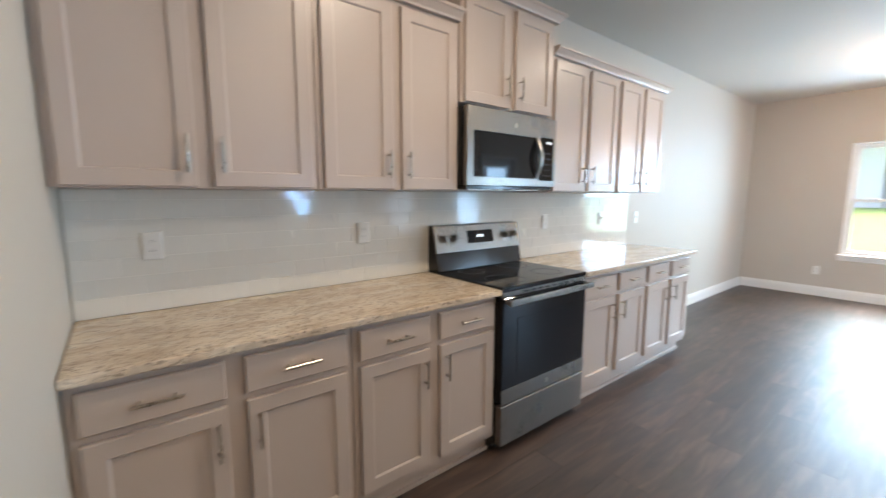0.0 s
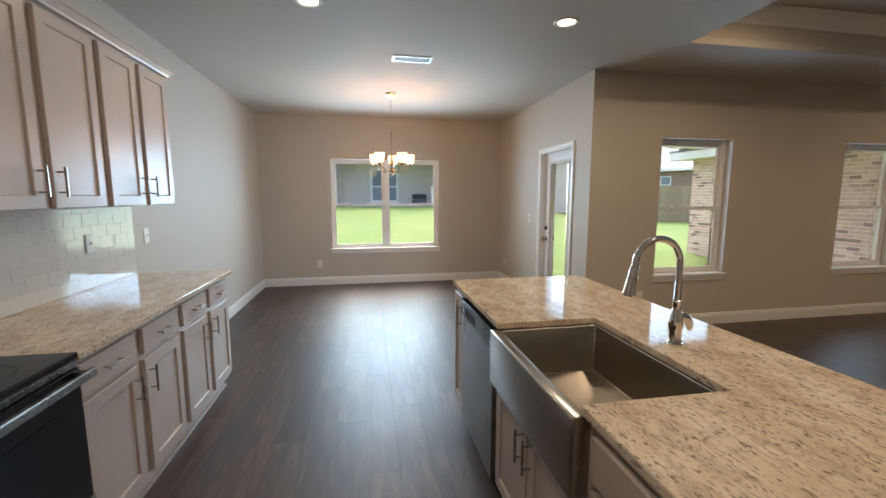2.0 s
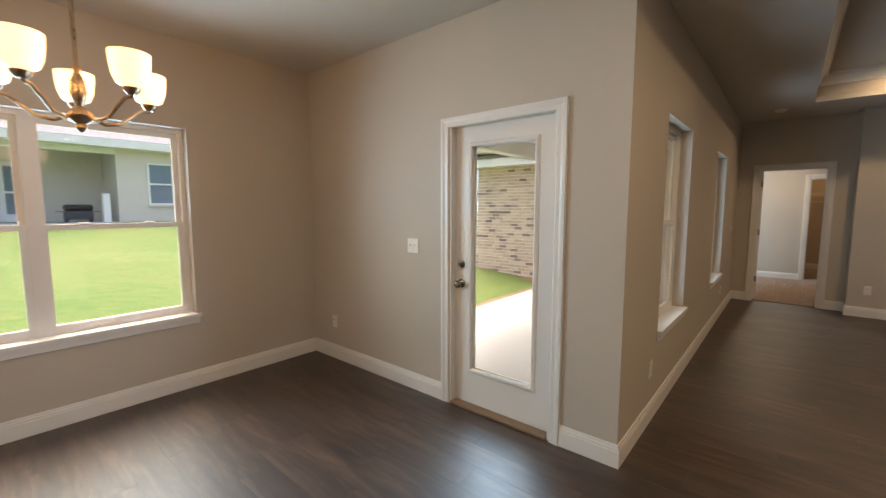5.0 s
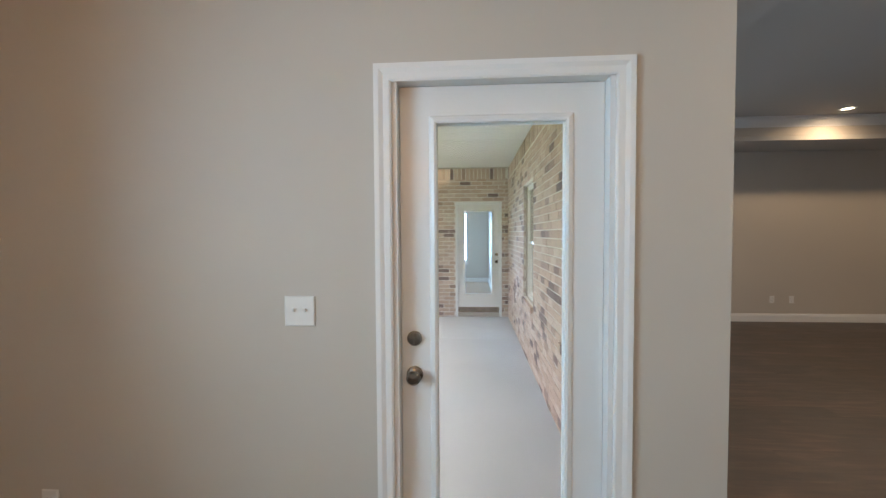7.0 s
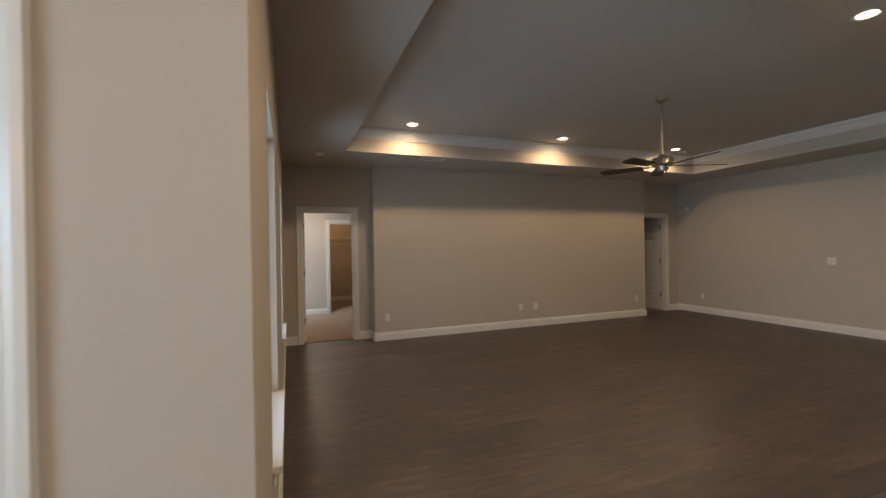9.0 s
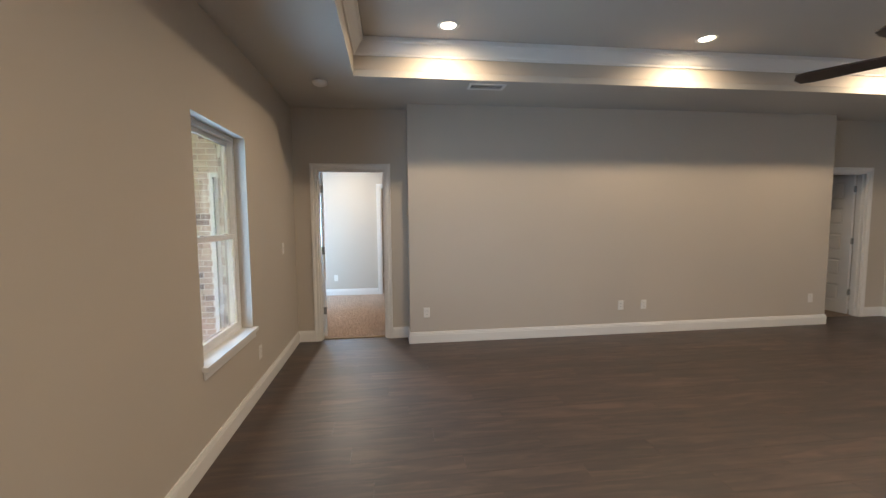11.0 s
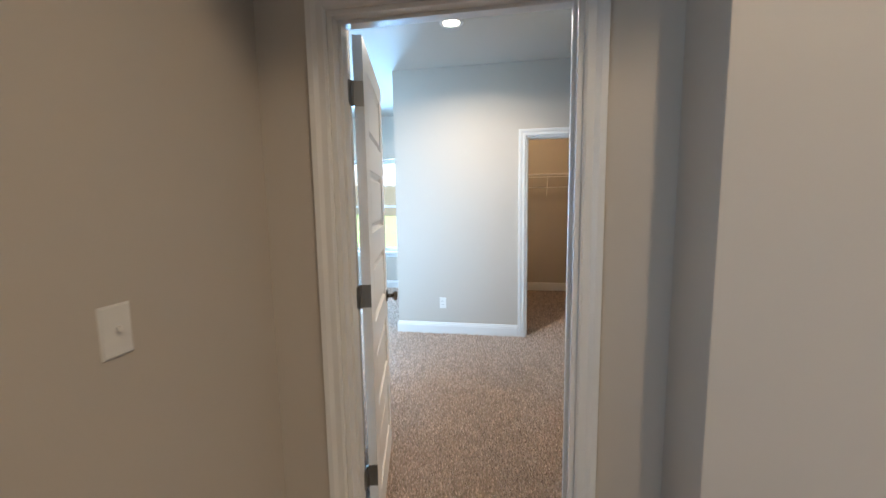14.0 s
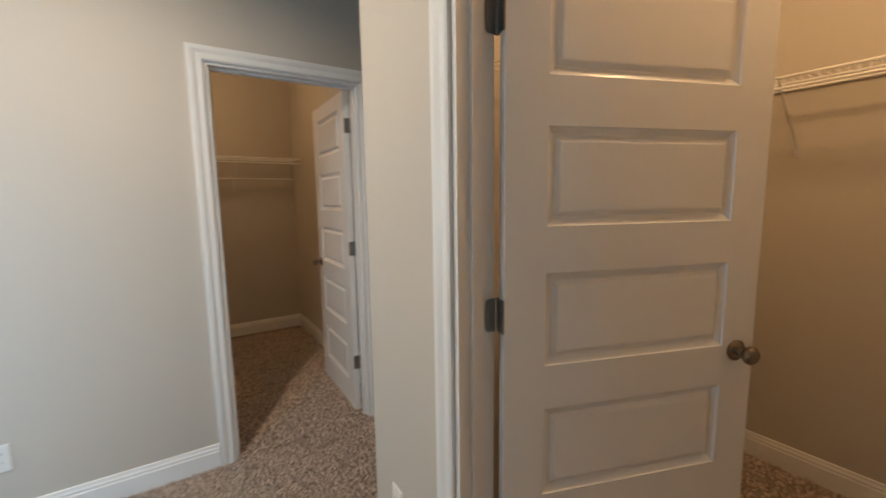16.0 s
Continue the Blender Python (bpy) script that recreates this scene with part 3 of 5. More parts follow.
for axis, at, out, span, top in (("x", 3.97, -1, (P_DOOR[0], P_DOOR[1]), 2.02), ("x", 9.67, -1, (B_DOOR[0], B_DOOR[1]), 2.042), ("x", 9.67, -1, (S_DOOR[0], S_DOOR[1]), 2.042),
                                 ("x", 12.56, -1, (C_DOOR[0], C_DOOR[1]), 2.042), ("y", -4.31, 1, (R_DOOR[0], R_DOOR[1]), 2.042),
                                 ("x", 9.79, 1, (B_DOOR[0], B_DOOR[1]), 2.042), ("x", 12.68, 1, (C_DOOR[0], C_DOOR[1]), 2.042), ("y", -4.43, -1, (R_DOOR[0], R_DOOR[1]), 2.042)):
    casing(axis, at, out, span[0], span[1], top)
jamb("x", 3.972, 4.17, P_DOOR[0], P_DOOR[1], 2.04, (4.075, 4.10))
jamb("x", 9.672, 9.788, B_DOOR[0], B_DOOR[1], 2.045, (9.715, 9.75))
jamb("x", 9.672, 9.788, S_DOOR[0], S_DOOR[1], 2.045, (9.715, 9.75))
jamb("x", 12.562, 12.678, C_DOOR[0], C_DOOR[1], 2.045, (12.605, 12.64))
jamb("y", -4.428, -4.312, R_DOOR[0], R_DOOR[1], 2.045, (-4.385, -4.35))
jamb("x", 10.47, 10.648, F_DOOR[0], F_DOOR[1], 2.04, bottom=-0.06)


def sash(name, parent, x0, z0, x1, z1, y, rail=0.036, depth=0.03, lock=False):
    put = lambda u, v, w: (u, w, v)
    ob = part(name, holed(x0, x1, z0, z1, [(x0 + rail, x1 - rail, z0 + rail, z1 - rail)], y, y + depth, put), VINYL, parent)
    pane = part("pane", boxes((x0 + rail - 0.004, y + 0.011, z0 + rail - 0.004, x1 - rail + 0.004, y + 0.017, z1 - rail + 0.004)), GLASS, ob, "clear window glass")
    pane.visible_shadow = False
    if lock:
        for f in (0.27, 0.73):
            part("sash_lock", boxes((x0 + (x1 - x0) * f - 0.03, y - 0.012, z1 - 0.003, x0 + (x1 - x0) * f + 0.03, y + 0.012, z1 + 0.012), bevel=0.004), VINYL, ob)
    return ob


def window(name, m, w, h, units, label):
    """Single-hung window with plain drywall returns, a white stool and an apron. Local x across, y outwards, z up from the sill."""
    win = root(name, m, label, "window", kind="structure")
    put = lambda u, v, x: (u, x, v)
    fr = 0.03
    holes = [(a + fr, b - fr, fr, h - fr) for a, b in units]
    part("window_frame", holed(0.0, w, 0.0, h, holes, 0.085, 0.16, put), VINYL, win)
    mid = h * 0.495
    for a, b in units:
        sash("upper_sash", win, a + fr, mid - 0.018, b - fr, h - fr, 0.122)
        sash("lower_sash", win, a + fr, fr, b - fr, mid + 0.018, 0.090, lock=True)
    part("window_sill", boxes((-0.03, -0.035, -0.022, w + 0.03, 0.0, 0.005), (0.0005, 0.0005, -0.022, w - 0.0005, 0.088, 0.005)), TRIM, win)
    part("sill_apron", boxes((-0.02, -0.016, -0.075, w + 0.02, -0.002, -0.023), bevel=0.003), TRIM, win)
    return win


window("window_1", pose(D_WIN[0], 0, D_WIN[2]), 1.78, 1.47, [(0.0, 0.89), (0.89, 1.78)], "white vinyl double window with a stool, over the lawn")
for k, g in enumerate(G_WINS):
    window(f"window_{k + 2}", pose(g[0], -2.985, g[2]), g[1] - g[0], g[3] - g[2], [(0.0, g[1] - g[0])], "white single-hung window with a stool, facing the brick patio")
window("window_4", pose(14.72, B_WIN[1], B_WIN[2], 0, 0, -90), B_WIN[1] - B_WIN[0], B_WIN[3] - B_WIN[2], [(0.0, B_WIN[1] - B_WIN[0])], "white single-hung bedroom window over the lawn")

window("window_5", pose(N_WIN[0], 2.77, N_WIN[2]), 1.8, 1.49, [(0.0, 0.9), (0.9, 1.8)], "white vinyl double bedroom window with a stool")


def knob(parent, x, z, y, sign, mat=NICKEL, bolt=False):
    """Round knob or deadbolt rose on the face y, pointing along sign * y."""
    prof = [(0.032, 0.0), (0.033, 0.004), (0.028, 0.009), (0.012, 0.013), (0.011, 0.030), (0.020, 0.036), (0.0275, 0.046), (0.0275, 0.054), (0.020, 0.062), (0.0, 0.064)]
    if bolt:
        prof = [(0.029, 0.0), (0.030, 0.006), (0.025, 0.013), (0.009, 0.014), (0.009, 0.024), (0.0, 0.025)]
    bm = turned([(r, sign * h) for r, h in prof], (x, y, z), "y", 20)
    if bolt:
        box(bm, x - 0.004, y + sign * 0.012, z - 0.015, x + 0.004, y + sign * 0.030, z + 0.015)
    return part("deadbolt" if bolt else "door_knob", bm, mat, parent, "satin nickel", smooth=True)


def glass_door(name, m, w, label, z0=0.02, top=2.02, face=1, inside=True):
    """Exterior door with one full light. Local x across, y outwards, inner face at y = 0."""
    door = root(name, m, label, "door", kind="structure")
    put = lambda u, v, x: (u, x, v)
    g = (0.131, w - 0.131, 0.27, 1.892)
    part("slab", holed(0.0, w, z0, top, [g], 0.0, 0.044, put), TRIM, door)
    for side in (0, 1):
        f = [(0.0, 0.0), (0.0, 0.010), (0.010, 0.014), (0.024, 0.008), (0.030, 0.0)]
        ring = [(g[0], g[2]), (g[0], g[3]), (g[1], g[3]), (g[1], g[2])]
        out = (lambda u, v, h: (u, -h, v)) if side == 0 else (lambda u, v, h: (u, 0.044 + h, v))
        part("glazing_bead", sweep([(o - 0.012, h) for o, h in f], ring, out, closed=True), TRIM, door)
    pane = part("pane", boxes((g[0] - 0.006, 0.019, g[2] - 0.006, g[1] + 0.006, 0.025, g[3] + 0.006)), GLASS, door, "clear door glass")
    pane.visible_shadow = False
    for sign, y in ((-1, -0.001), (1, 0.045)):
        knob(door, 0.052, 0.908, y, sign, KNOB)
        knob(door, 0.052, 1.05, y, sign, KNOB, bolt=True)
    return door


glass_door("door_1", pose(4.028, P_DOOR[1] - 0.020, 0, 0, 0, -90), 0.772, "white exterior door with a full glass light, shut")
glass_door("door_2", pose(10.515, F_DOOR[0] + 0.020, 0, 0, 0, 90), 0.80, "white exterior door with a full glass light, shut, in brick")
tagged(part("door_sill", boxes((3.955, P_DOOR[0] + 0.019, 0.001, 4.027, P_DOOR[1] - 0.019, 0.020), (4.027, P_DOOR[0] + 0.019, 0.001, 4.20, P_DOOR[1] - 0.019, 0.016), bevel=0.003), THRESHOLD), "brown metal door threshold", "threshold", kind="structure")


def panel_door(name, m, w, label, side=1, h=2.025, leaf=180):
    """Moulded interior door with five raised panels. Local: hinge edge at x = 0, body over y 0..0.035 times side, z up.
    leaf: the direction in which the hinge leaf on the jamb lies, in degrees from the door's own direction."""
    door = root(name, m, label, "door", kind="structure")
    t, st, z0 = 0.035, 0.115, 0.014
    put = lambda u, v, y: (u, side * y, v)
    ph, pitch, first = 0.252, 0.374, 0.185
    holes = [(st, w - st, first + i * pitch, first + i * pitch + ph) for i in range(5)]
    part("slab", holed(0.0, w, z0, h, holes, 0.0, t, put), TRIM, door)
    for a, b, c, d in holes:
        bm = bmesh.new()
        steps = [(0.0, 0.0), (0.002, 0.004), (0.018, 0.014), (0.025, 0.015), (0.036, 0.004), (0.040, 0.003)]
        f = rect_rings(bm, a, c, b, d, steps, put, 0.0, -1)
        k = rect_rings(bm, a, c, b, d, steps, put, t, 1)
        for i in range(4):
            bm.faces.new((f[i], f[(i + 1) % 4], k[(i + 1) % 4], k[i]))
        part("panel", bm, TRIM, door)
    knob(door, w - 0.065, 0.915, -0.0005 * side, -side, KNOB)
    knob(door, w - 0.065, 0.915, side * (t + 0.0005), side, KNOB)
    for hz in (0.335, 1.075, 1.822):
        bm = boxes((0.006, -0.0012, hz - 0.0445, 0.036, 0.0012, hz + 0.0445))
        corners = [e for e in bm.edges if abs(e.verts[0].co.x - 0.036) < 1e-5 and abs(e.verts[1].co.x - 0.036) < 1e-5 and abs(e.verts[0].co.z - e.verts[1].co.z) < 1e-5]
        bmesh.ops.bevel(bm, geom=corners, offset=0.012, segments=4, profile=0.5, affect="EDGES")
        bm.transform(Matrix.Translation((-0.006, -0.006 * side, 0)) @ Matrix.Rotation(radians(leaf), 4, "Z"))
        tube(bm, [(-0.006, -0.006 * side, hz - 0.045), (-0.006, -0.006 * side, hz + 0.045)], 0.0065, 12)
        box(bm, -0.0035, min(0, side * t), hz - 0.044, -0.0005, max(0, side * t), hz + 0.044)
        part("hinge", bm, HINGE, door, "satin nickel hinge")
    return door


panel_door("door_3", pose(9.822, B_DOOR[1] - 0.022, 0, 0, 0, 14), 0.745, "white five-panel interior door, standing wide open on the carpet", side=-1, leaf=166)
panel_door("door_4", pose(R_DOOR[1] - 0.031, -4.436, 0, 0, 0, 250), 0.81, "white five-panel closet door, half open", side=-1, leaf=-160)
panel_door("door_5", pose(12.685, C_DOOR[0] + 0.022, 0, 0, 0, -2), 0.72, "white five-panel closet door, wide open along the wall", side=1, leaf=182)
panel_door("door_6", pose(9.795, S_DOOR[0] + 0.022, 0, 0, 0, 3), 0.745, "white five-panel interior door, standing open", side=1, leaf=177)

# ---------------------------------------------------------------- kitchen
CARC, TOP = 0.60, 0.914
DRAWER_Z, DOOR_Z = (0.728, 0.855), (0.140, 0.702)


def base_cabinet(m, w, label, group, margins=0.028, gap=0.062, depth=0.58, single=False, drawers=True, pulls="in"):
    """Face-frame base cabinet. Local: front at y = 0 facing -y, x across, z up."""
    c = root("base_cabinet", m, label, "cabinet", group)
    part("body", boxes((0.002, 0.0, 0.10, w - 0.002, depth, 0.882), bevel=0.002), CABINET, c)
    part("toe_kick", boxes((0.002, 0.055, 0.002, w - 0.002, 0.075, 0.099), (0.002, 0.040, 0.001, w - 0.002, 0.0545, 0.02)), CABINET, c)
    dw = w - 2 * margins if single else (w - 2 * margins - gap) / 2
    for i in range(1 if single else 2):
        x = margins + i * (dw + gap)
        door = part("door", shaker(x, DOOR_Z[0], x + dw, DOOR_Z[1], -0.001), CABINET, c)
        hx = x + dw - 0.032 if i == 0 else x + 0.032
        part("handle", bar_pull(hx, DOOR_Z[1] - 0.105, -0.021), NICKEL, door, "satin nickel bar pull")
        if drawers:
            dr = part("drawer_front", slab_front(x, DRAWER_Z[0], x + dw, DRAWER_Z[1], -0.001), CABINET, c)
            part("handle", bar_pull(x + dw / 2, sum(DRAWER_Z) / 2, -0.021, upright=False), NICKEL, dr, "satin nickel bar pull")
    return c


for y0, y1, lab in ((-7.763, -6.915, "taupe painted base cabinet with two drawers, by the side wall"), (-6.915, -6.103, "taupe painted base cabinet with two drawers, beside the range"),
                    (-5.338, -4.475, "taupe painted base cabinet with two drawers, beside the range"), (-4.475, -3.66, "taupe painted base cabinet with two drawers, at the run's end")):
    base_cabinet(pose(CARC, y0, 0, 0, 0, 90), y1 - y0, lab, "base cabinets along the wall")


def worktop(name, y0, y1, label):
    bm = boxes((0.003, y0, 0.884, 0.645, y1, TOP), bevel=0.005, segments=2)
    return tagged(part(name, bm, GRANITE), label, "countertop")


worktop("countertop", -7.762, -6.102, "polished speckled cream granite countertop on base cabinets")
worktop("countertop", -5.338, -3.62, "polished speckled cream granite countertop on base cabinets")


def wall_cabinet(m, w, z0, z1, label, depth=0.318, end=(False, False), pull_low=True):
    c = root("wall_cabinet", m, label, "cabinet", "wall cabinets")
    part("body", boxes((0.002, 0.0, z0 - 0.006, w - 0.002, depth, z1 + 0.02), bevel=0.002), CABINET, c)
    mg, gap = 0.026, 0.052
    dw = (w - 2 * mg - gap) / 2
    for i in range(2):
        x = mg + i * (dw + gap)
        door = part("door", shaker(x, z0, x + dw, z1, -0.001), CABINET, c)
        hx = x + dw - 0.030 if i == 0 else x + 0.030
        part("handle", bar_pull(hx, z0 + 0.115, -0.021), NICKEL, door, "satin nickel bar pull")
    prof = [(0.0, 0.0), (0.024, 0.0), (0.028, 0.010), (0.050, 0.034), (0.058, 0.038), (0.058, 0.052), (0.0, 0.052)]
    path = [(0.0, 0.0), (w, 0.0)]
    if end[0]:
        path.insert(0, (0.0, depth))
    if end[1]:
        path.append((w, depth))
    bm = sweep([(-o, h) for o, h in prof], path, lambda x, y, h: (x, y, h + z1 + 0.021))
    part("crown", bm, CABINET, c)
    return c


UP = 0.322
for y0, y1, ends in ((-7.763, -6.915, (False, False)), (-6.915, -6.128, (False, False)), (-5.335, -4.50, (False, False)), (-4.50, -3.73, (False, True))):
    wall_cabinet(pose(UP, y0, 0, 0, 0, 90), y1 - y0, 1.42, 2.262, "taupe painted two-door wall cabinet with a small crown", end=ends)
wall_cabinet(pose(UP + 0.01, -6.128, 0, 0, 0, 90), 0.793, 1.892, 2.445, "short taupe wall cabinet above the microwave", depth=0.328, end=(True, True))


def microwave():
    m = root("microwave", pose(0.40, -6.128, 1.447, 0, 0, 90), "stainless over-the-range microwave with a dark door", "microwave")
    w, h = 0.756, 0.415
    part("case", boxes((0.0, 0.03, 0.0, w, 0.395, h), bevel=0.004), BLACK, m, "black side panels")
    put = lambda u, v, y: (u, y, v)
    part("face", holed(0.0, w, 0.0, h, [(0.045, 0.592, 0.045, 0.292), (0.598, w - 0.018, 0.035, 0.300)], 0.0, 0.03, put), STEEL, m, "brushed stainless")
    door = part("door_window", boxes((0.045, 0.004, 0.045, 0.592, 0.029, 0.292), bevel=0.002), BLACK_GLASS, m)
    part("window_mesh", boxes((0.095, 0.0025, 0.085, 0.50, 0.0038, 0.252)), DARK_WINDOW, door)
    panel = part("control_panel", boxes((0.598, 0.004, 0.035, w - 0.018, 0.029, 0.300), bevel=0.002), BLACK_GLASS, m)
    for k in (0, 1, 3, 4):
        part("digit", boxes((0.670 + k * 0.010, 0.0025, 0.262, 0.676 + k * 0.010, 0.0038, 0.276)), DISPLAY, panel)
    for r in range(5):
        for k in range(3):
            part("key", boxes((0.640 + k * 0.028, 0.003, 0.065 + r * 0.034, 0.658 + k * 0.028, 0.0038, 0.070 + r * 0.034)), FABRIC_GREY, panel)
    bm = bmesh.new()
    arc = [(0.575, 0.004 - 0.045 * math.sin(math.pi * f), 0.045 + 0.255 * f) for f in [i / 10 for i in range(11)]]
    for (xa, ya, za), (xb, yb, zb) in zip(arc, arc[1:]):
        v = [bm.verts.new(p) for p in ((xa - 0.014, ya, za), (xa + 0.014, ya, za), (xb + 0.014, yb, zb), (xb - 0.014, yb, zb))]
        u = [bm.verts.new(p) for p in ((xa - 0.014, ya + 0.012, za), (xa + 0.014, ya + 0.012, za), (xb + 0.014, yb + 0.012, zb), (xb - 0.014, yb + 0.012, zb))]
        for q in ((0, 1, 2, 3),):
            bm.faces.new([v[i] for i in q])
            bm.faces.new([u[i] for i in q])
        for i in (0, 1, 2, 3):
            j = (i + 1) % 4
            bm.faces.new((v[i], v[j], u[j], u[i]))
    bmesh.ops.remove_doubles(bm, verts=bm.verts, dist=1e-5)
    part("handle", bm, STEEL, m, "bowed stainless handle")
    part("badge", turned([(0.014, 0.0), (0.014, -0.002), (0.0, -0.0021)], (w / 2, 0.0, 0.345), "y", 20), NICKEL, m, "small round metal badge")
    part("vent_base", boxes((0.01, 0.02, -0.022, w - 0.01, 0.36, -0.001), bevel=0.003), BLACK, m)
    for k in range(2):
        part("filter", boxes((0.06 + k * 0.34, 0.06, -0.026, 0.35 + k * 0.34, 0.26, -0.0225)), NICKEL, m)


microwave()


def kitchen_range():
    r = root("range", pose(0.634, -6.098, 0, 0, 0, 90), "stainless electric range with a black glass cooktop", "stove")
    w = 0.756
    part("body", boxes((0.0, 0.03, 0.03, w, 0.62, 0.895), bevel=0.003), BLACK, r, "black side panels")
    top = part("cooktop", boxes((-0.001, -0.012, 0.896, w + 0.001, 0.62, 0.922), bevel=0.006, segments=2), BLACK_GLASS, r, "black glass cooktop")
    for x, y, rad in ((0.19, 0.15, 0.115), (0.56, 0.15, 0.095), (0.19, 0.43, 0.08), (0.56, 0.43, 0.10)):
        part("burner_ring", turned([(rad, 0.9221), (rad, 0.9226), (rad - 0.004, 0.9226), (rad - 0.004, 0.9221)], (x, y, 0), "z", 36, caps=False), FABRIC_GREY, top)
    bm = bmesh.new()
    face = [(0.60, 0.922), (0.52, 0.926), (0.545, 1.03), (0.585, 1.20), (0.62, 1.205), (0.63, 0.922)]
    a = [bm.verts.new((0.0, y, z)) for y, z in face]
    b = [bm.verts.new((w, y, z)) for y, z in face]
    bm.faces.new(a)
    bm.faces.new(b)
    for i in range(len(face)):
        bm.faces.new((a[i], a[(i + 1) % len(face)], b[(i + 1) % len(face)], b[i]))
    part("backguard", bm, BLACK, r, "black glossy riser of the backguard")
    # the control fascia leans on the backguard
    slope = Vector((0, 0.040, 0.17)).normalized()
    out = Vector((0, -0.17, 0.040)).normalized()
    p0 = Vector((0, 0.546, 1.035))

    def leaning(u, v, d):
        return tuple(p0 + slope * v + out * d + Vector((u, 0, 0)))

    def lean_box(u0, v0, d0, u1, v1, d1):
        bm = bmesh.new()
        vs = box(bm, u0, v0, d0, u1, v1, d1)
        for q in vs:
            q.co = leaning(q.co.x, q.co.y, q.co.z)
        return bm

    fas = part("control_fascia", lean_box(0.0, 0.0, 0.001, w, 0.165, 0.012), STEEL, r, "brushed stainless")
    part("display", lean_box(0.262, 0.045, 0.0122, 0.494, 0.128, 0.0145), BLACK_GLASS, fas, "dark display with lit digits")
    for k in range(5):
        part("digit", lean_box(0.348 + 0.012 * k, 0.082, 0.0147, 0.355 + 0.012 * k, 0.100, 0.0152), DISPLAY, fas, "lit clock digit")
    for u in (0.065, 0.145, w - 0.145, w - 0.065):
        bm = turned([(0.026, 0.0), (0.026, 0.006), (0.020, 0.008), (0.018, 0.030), (0.0, 0.031)], (0, 0, 0), "z", 20)
        box(bm, -0.004, -0.020, 0.028, 0.004, 0.020, 0.040)
        for q in bm.verts:
            q.co = leaning(q.co.x + u, q.co.y + 0.085, q.co.z + 0.012)
        part("control_knob", bm, STEEL, fas, "stainless knob")
    part("vent_trim", boxes((0.005, -0.006, 0.868, w - 0.005, 0.029, 0.895), bevel=0.002), STEEL, r)
    for k in range(7):
        part("vent_slot", boxes((0.17 + k * 0.06, -0.0075, 0.876, 0.215 + k * 0.06, -0.005, 0.887)), DARK_SLOT, r)
    door = part("oven_door", boxes((0.003, -0.012, 0.288, w - 0.003, 0.029, 0.864), bevel=0.004), BLACK_GLASS, r, "black glass oven door")
    part("oven_window", boxes((0.12, -0.0138, 0.415, w - 0.12, -0.0122, 0.745)), DARK_WINDOW, door)
    part("lower_trim", boxes((0.002, -0.0165, 0.286, w - 0.002, -0.0125, 0.368), bevel=0.001), STEEL, door, "stainless strip with a badge")
    part("badge", turned([(0.015, -0.0165), (0.015, -0.0185), (0.0, -0.0187)], (w / 2, 0, 0.327), "y", 20), NICKEL, door)
    bm = boxes((0.004, -0.070, 0.832, w - 0.004, -0.050, 0.866), bevel=0.006, segments=2)
    box(bm, 0.02, -0.055, 0.836, 0.05, -0.0125, 0.860)
    box(bm, w - 0.05, -0.055, 0.836, w - 0.02, -0.0125, 0.860)
    part("oven_handle", bm, STEEL, door, "flat stainless handle bar")
    part("drawer_front", boxes((0.003, -0.014, 0.048, w - 0.003, 0.029, 0.274), bevel=0.004), STEEL, r, "stainless storage drawer")
    for x in (0.05, w - 0.05):
        for y in (0.08, 0.56):
            part("foot", turned([(0.018, 0.0005), (0.018, 0.031)], (x, y, 0), "z", 12), BLACK, r)


kitchen_range()

# the island
IX, IY0, IY1 = 2.26, -7.03, -4.31


def island_base(y_left, w, label, **kw):
    return base_cabinet(pose(IX, y_left, 0, 0, 0, -90), w, label, "island cabinets", **kw)


def narrow_cabinet():
    c = root("base_cabinet", pose(IX, -4.338, 0, 0, 0, -90), "narrow taupe island cabinet with one tall door", "cabinet", "island cabinets")
    w = 0.275
    part("body", boxes((0.0, 0.0, 0.10, w, 0.60, 0.882), bevel=0.002), CABINET, c)
    part("toe_kick", boxes((0.0, 0.055, 0.002, w, 0.075, 0.099)), CABINET, c)
    door = part("door", shaker(0.018, DOOR_Z[0], w - 0.018, 0.855, -0.001, rail=0.048), CABINET, c)
    part("handle", bar_pull(w - 0.045, 0.74, -0.021, 0.15), NICKEL, door, "satin nickel bar pull")


narrow_cabinet()


def dishwasher():
    d = root("dishwasher", pose(IX, -4.618, 0, 0, 0, -90), "stainless dishwasher with a black control strip", "dishwasher")
    w = 0.615
    part("tub", boxes((0.006, 0.0, 0.10, w - 0.006, 0.57, 0.870)), BLACK, d)
    part("door", boxes((0.004, -0.030, 0.115, w - 0.004, -0.001, 0.770), bevel=0.004), STEEL, d, "brushed stainless")
    strip = part("control_strip", boxes((0.004, -0.040, 0.772, w - 0.004, -0.001, 0.868), bevel=0.005), BLACK, d, "black control strip")
    part("pocket_handle", boxes((0.10, -0.0415, 0.792, 0.33, -0.0402, 0.835)), DARK_SLOT, strip)
    for k in range(6):
        part("button", boxes((0.43 + k * 0.024, -0.0415, 0.838, 0.445 + k * 0.024, -0.0402, 0.846)), NICKEL, strip)
    part("toe_panel", boxes((0.006, 0.03, 0.002, w - 0.006, 0.05, 0.112)), BLACK, d)


dishwasher()


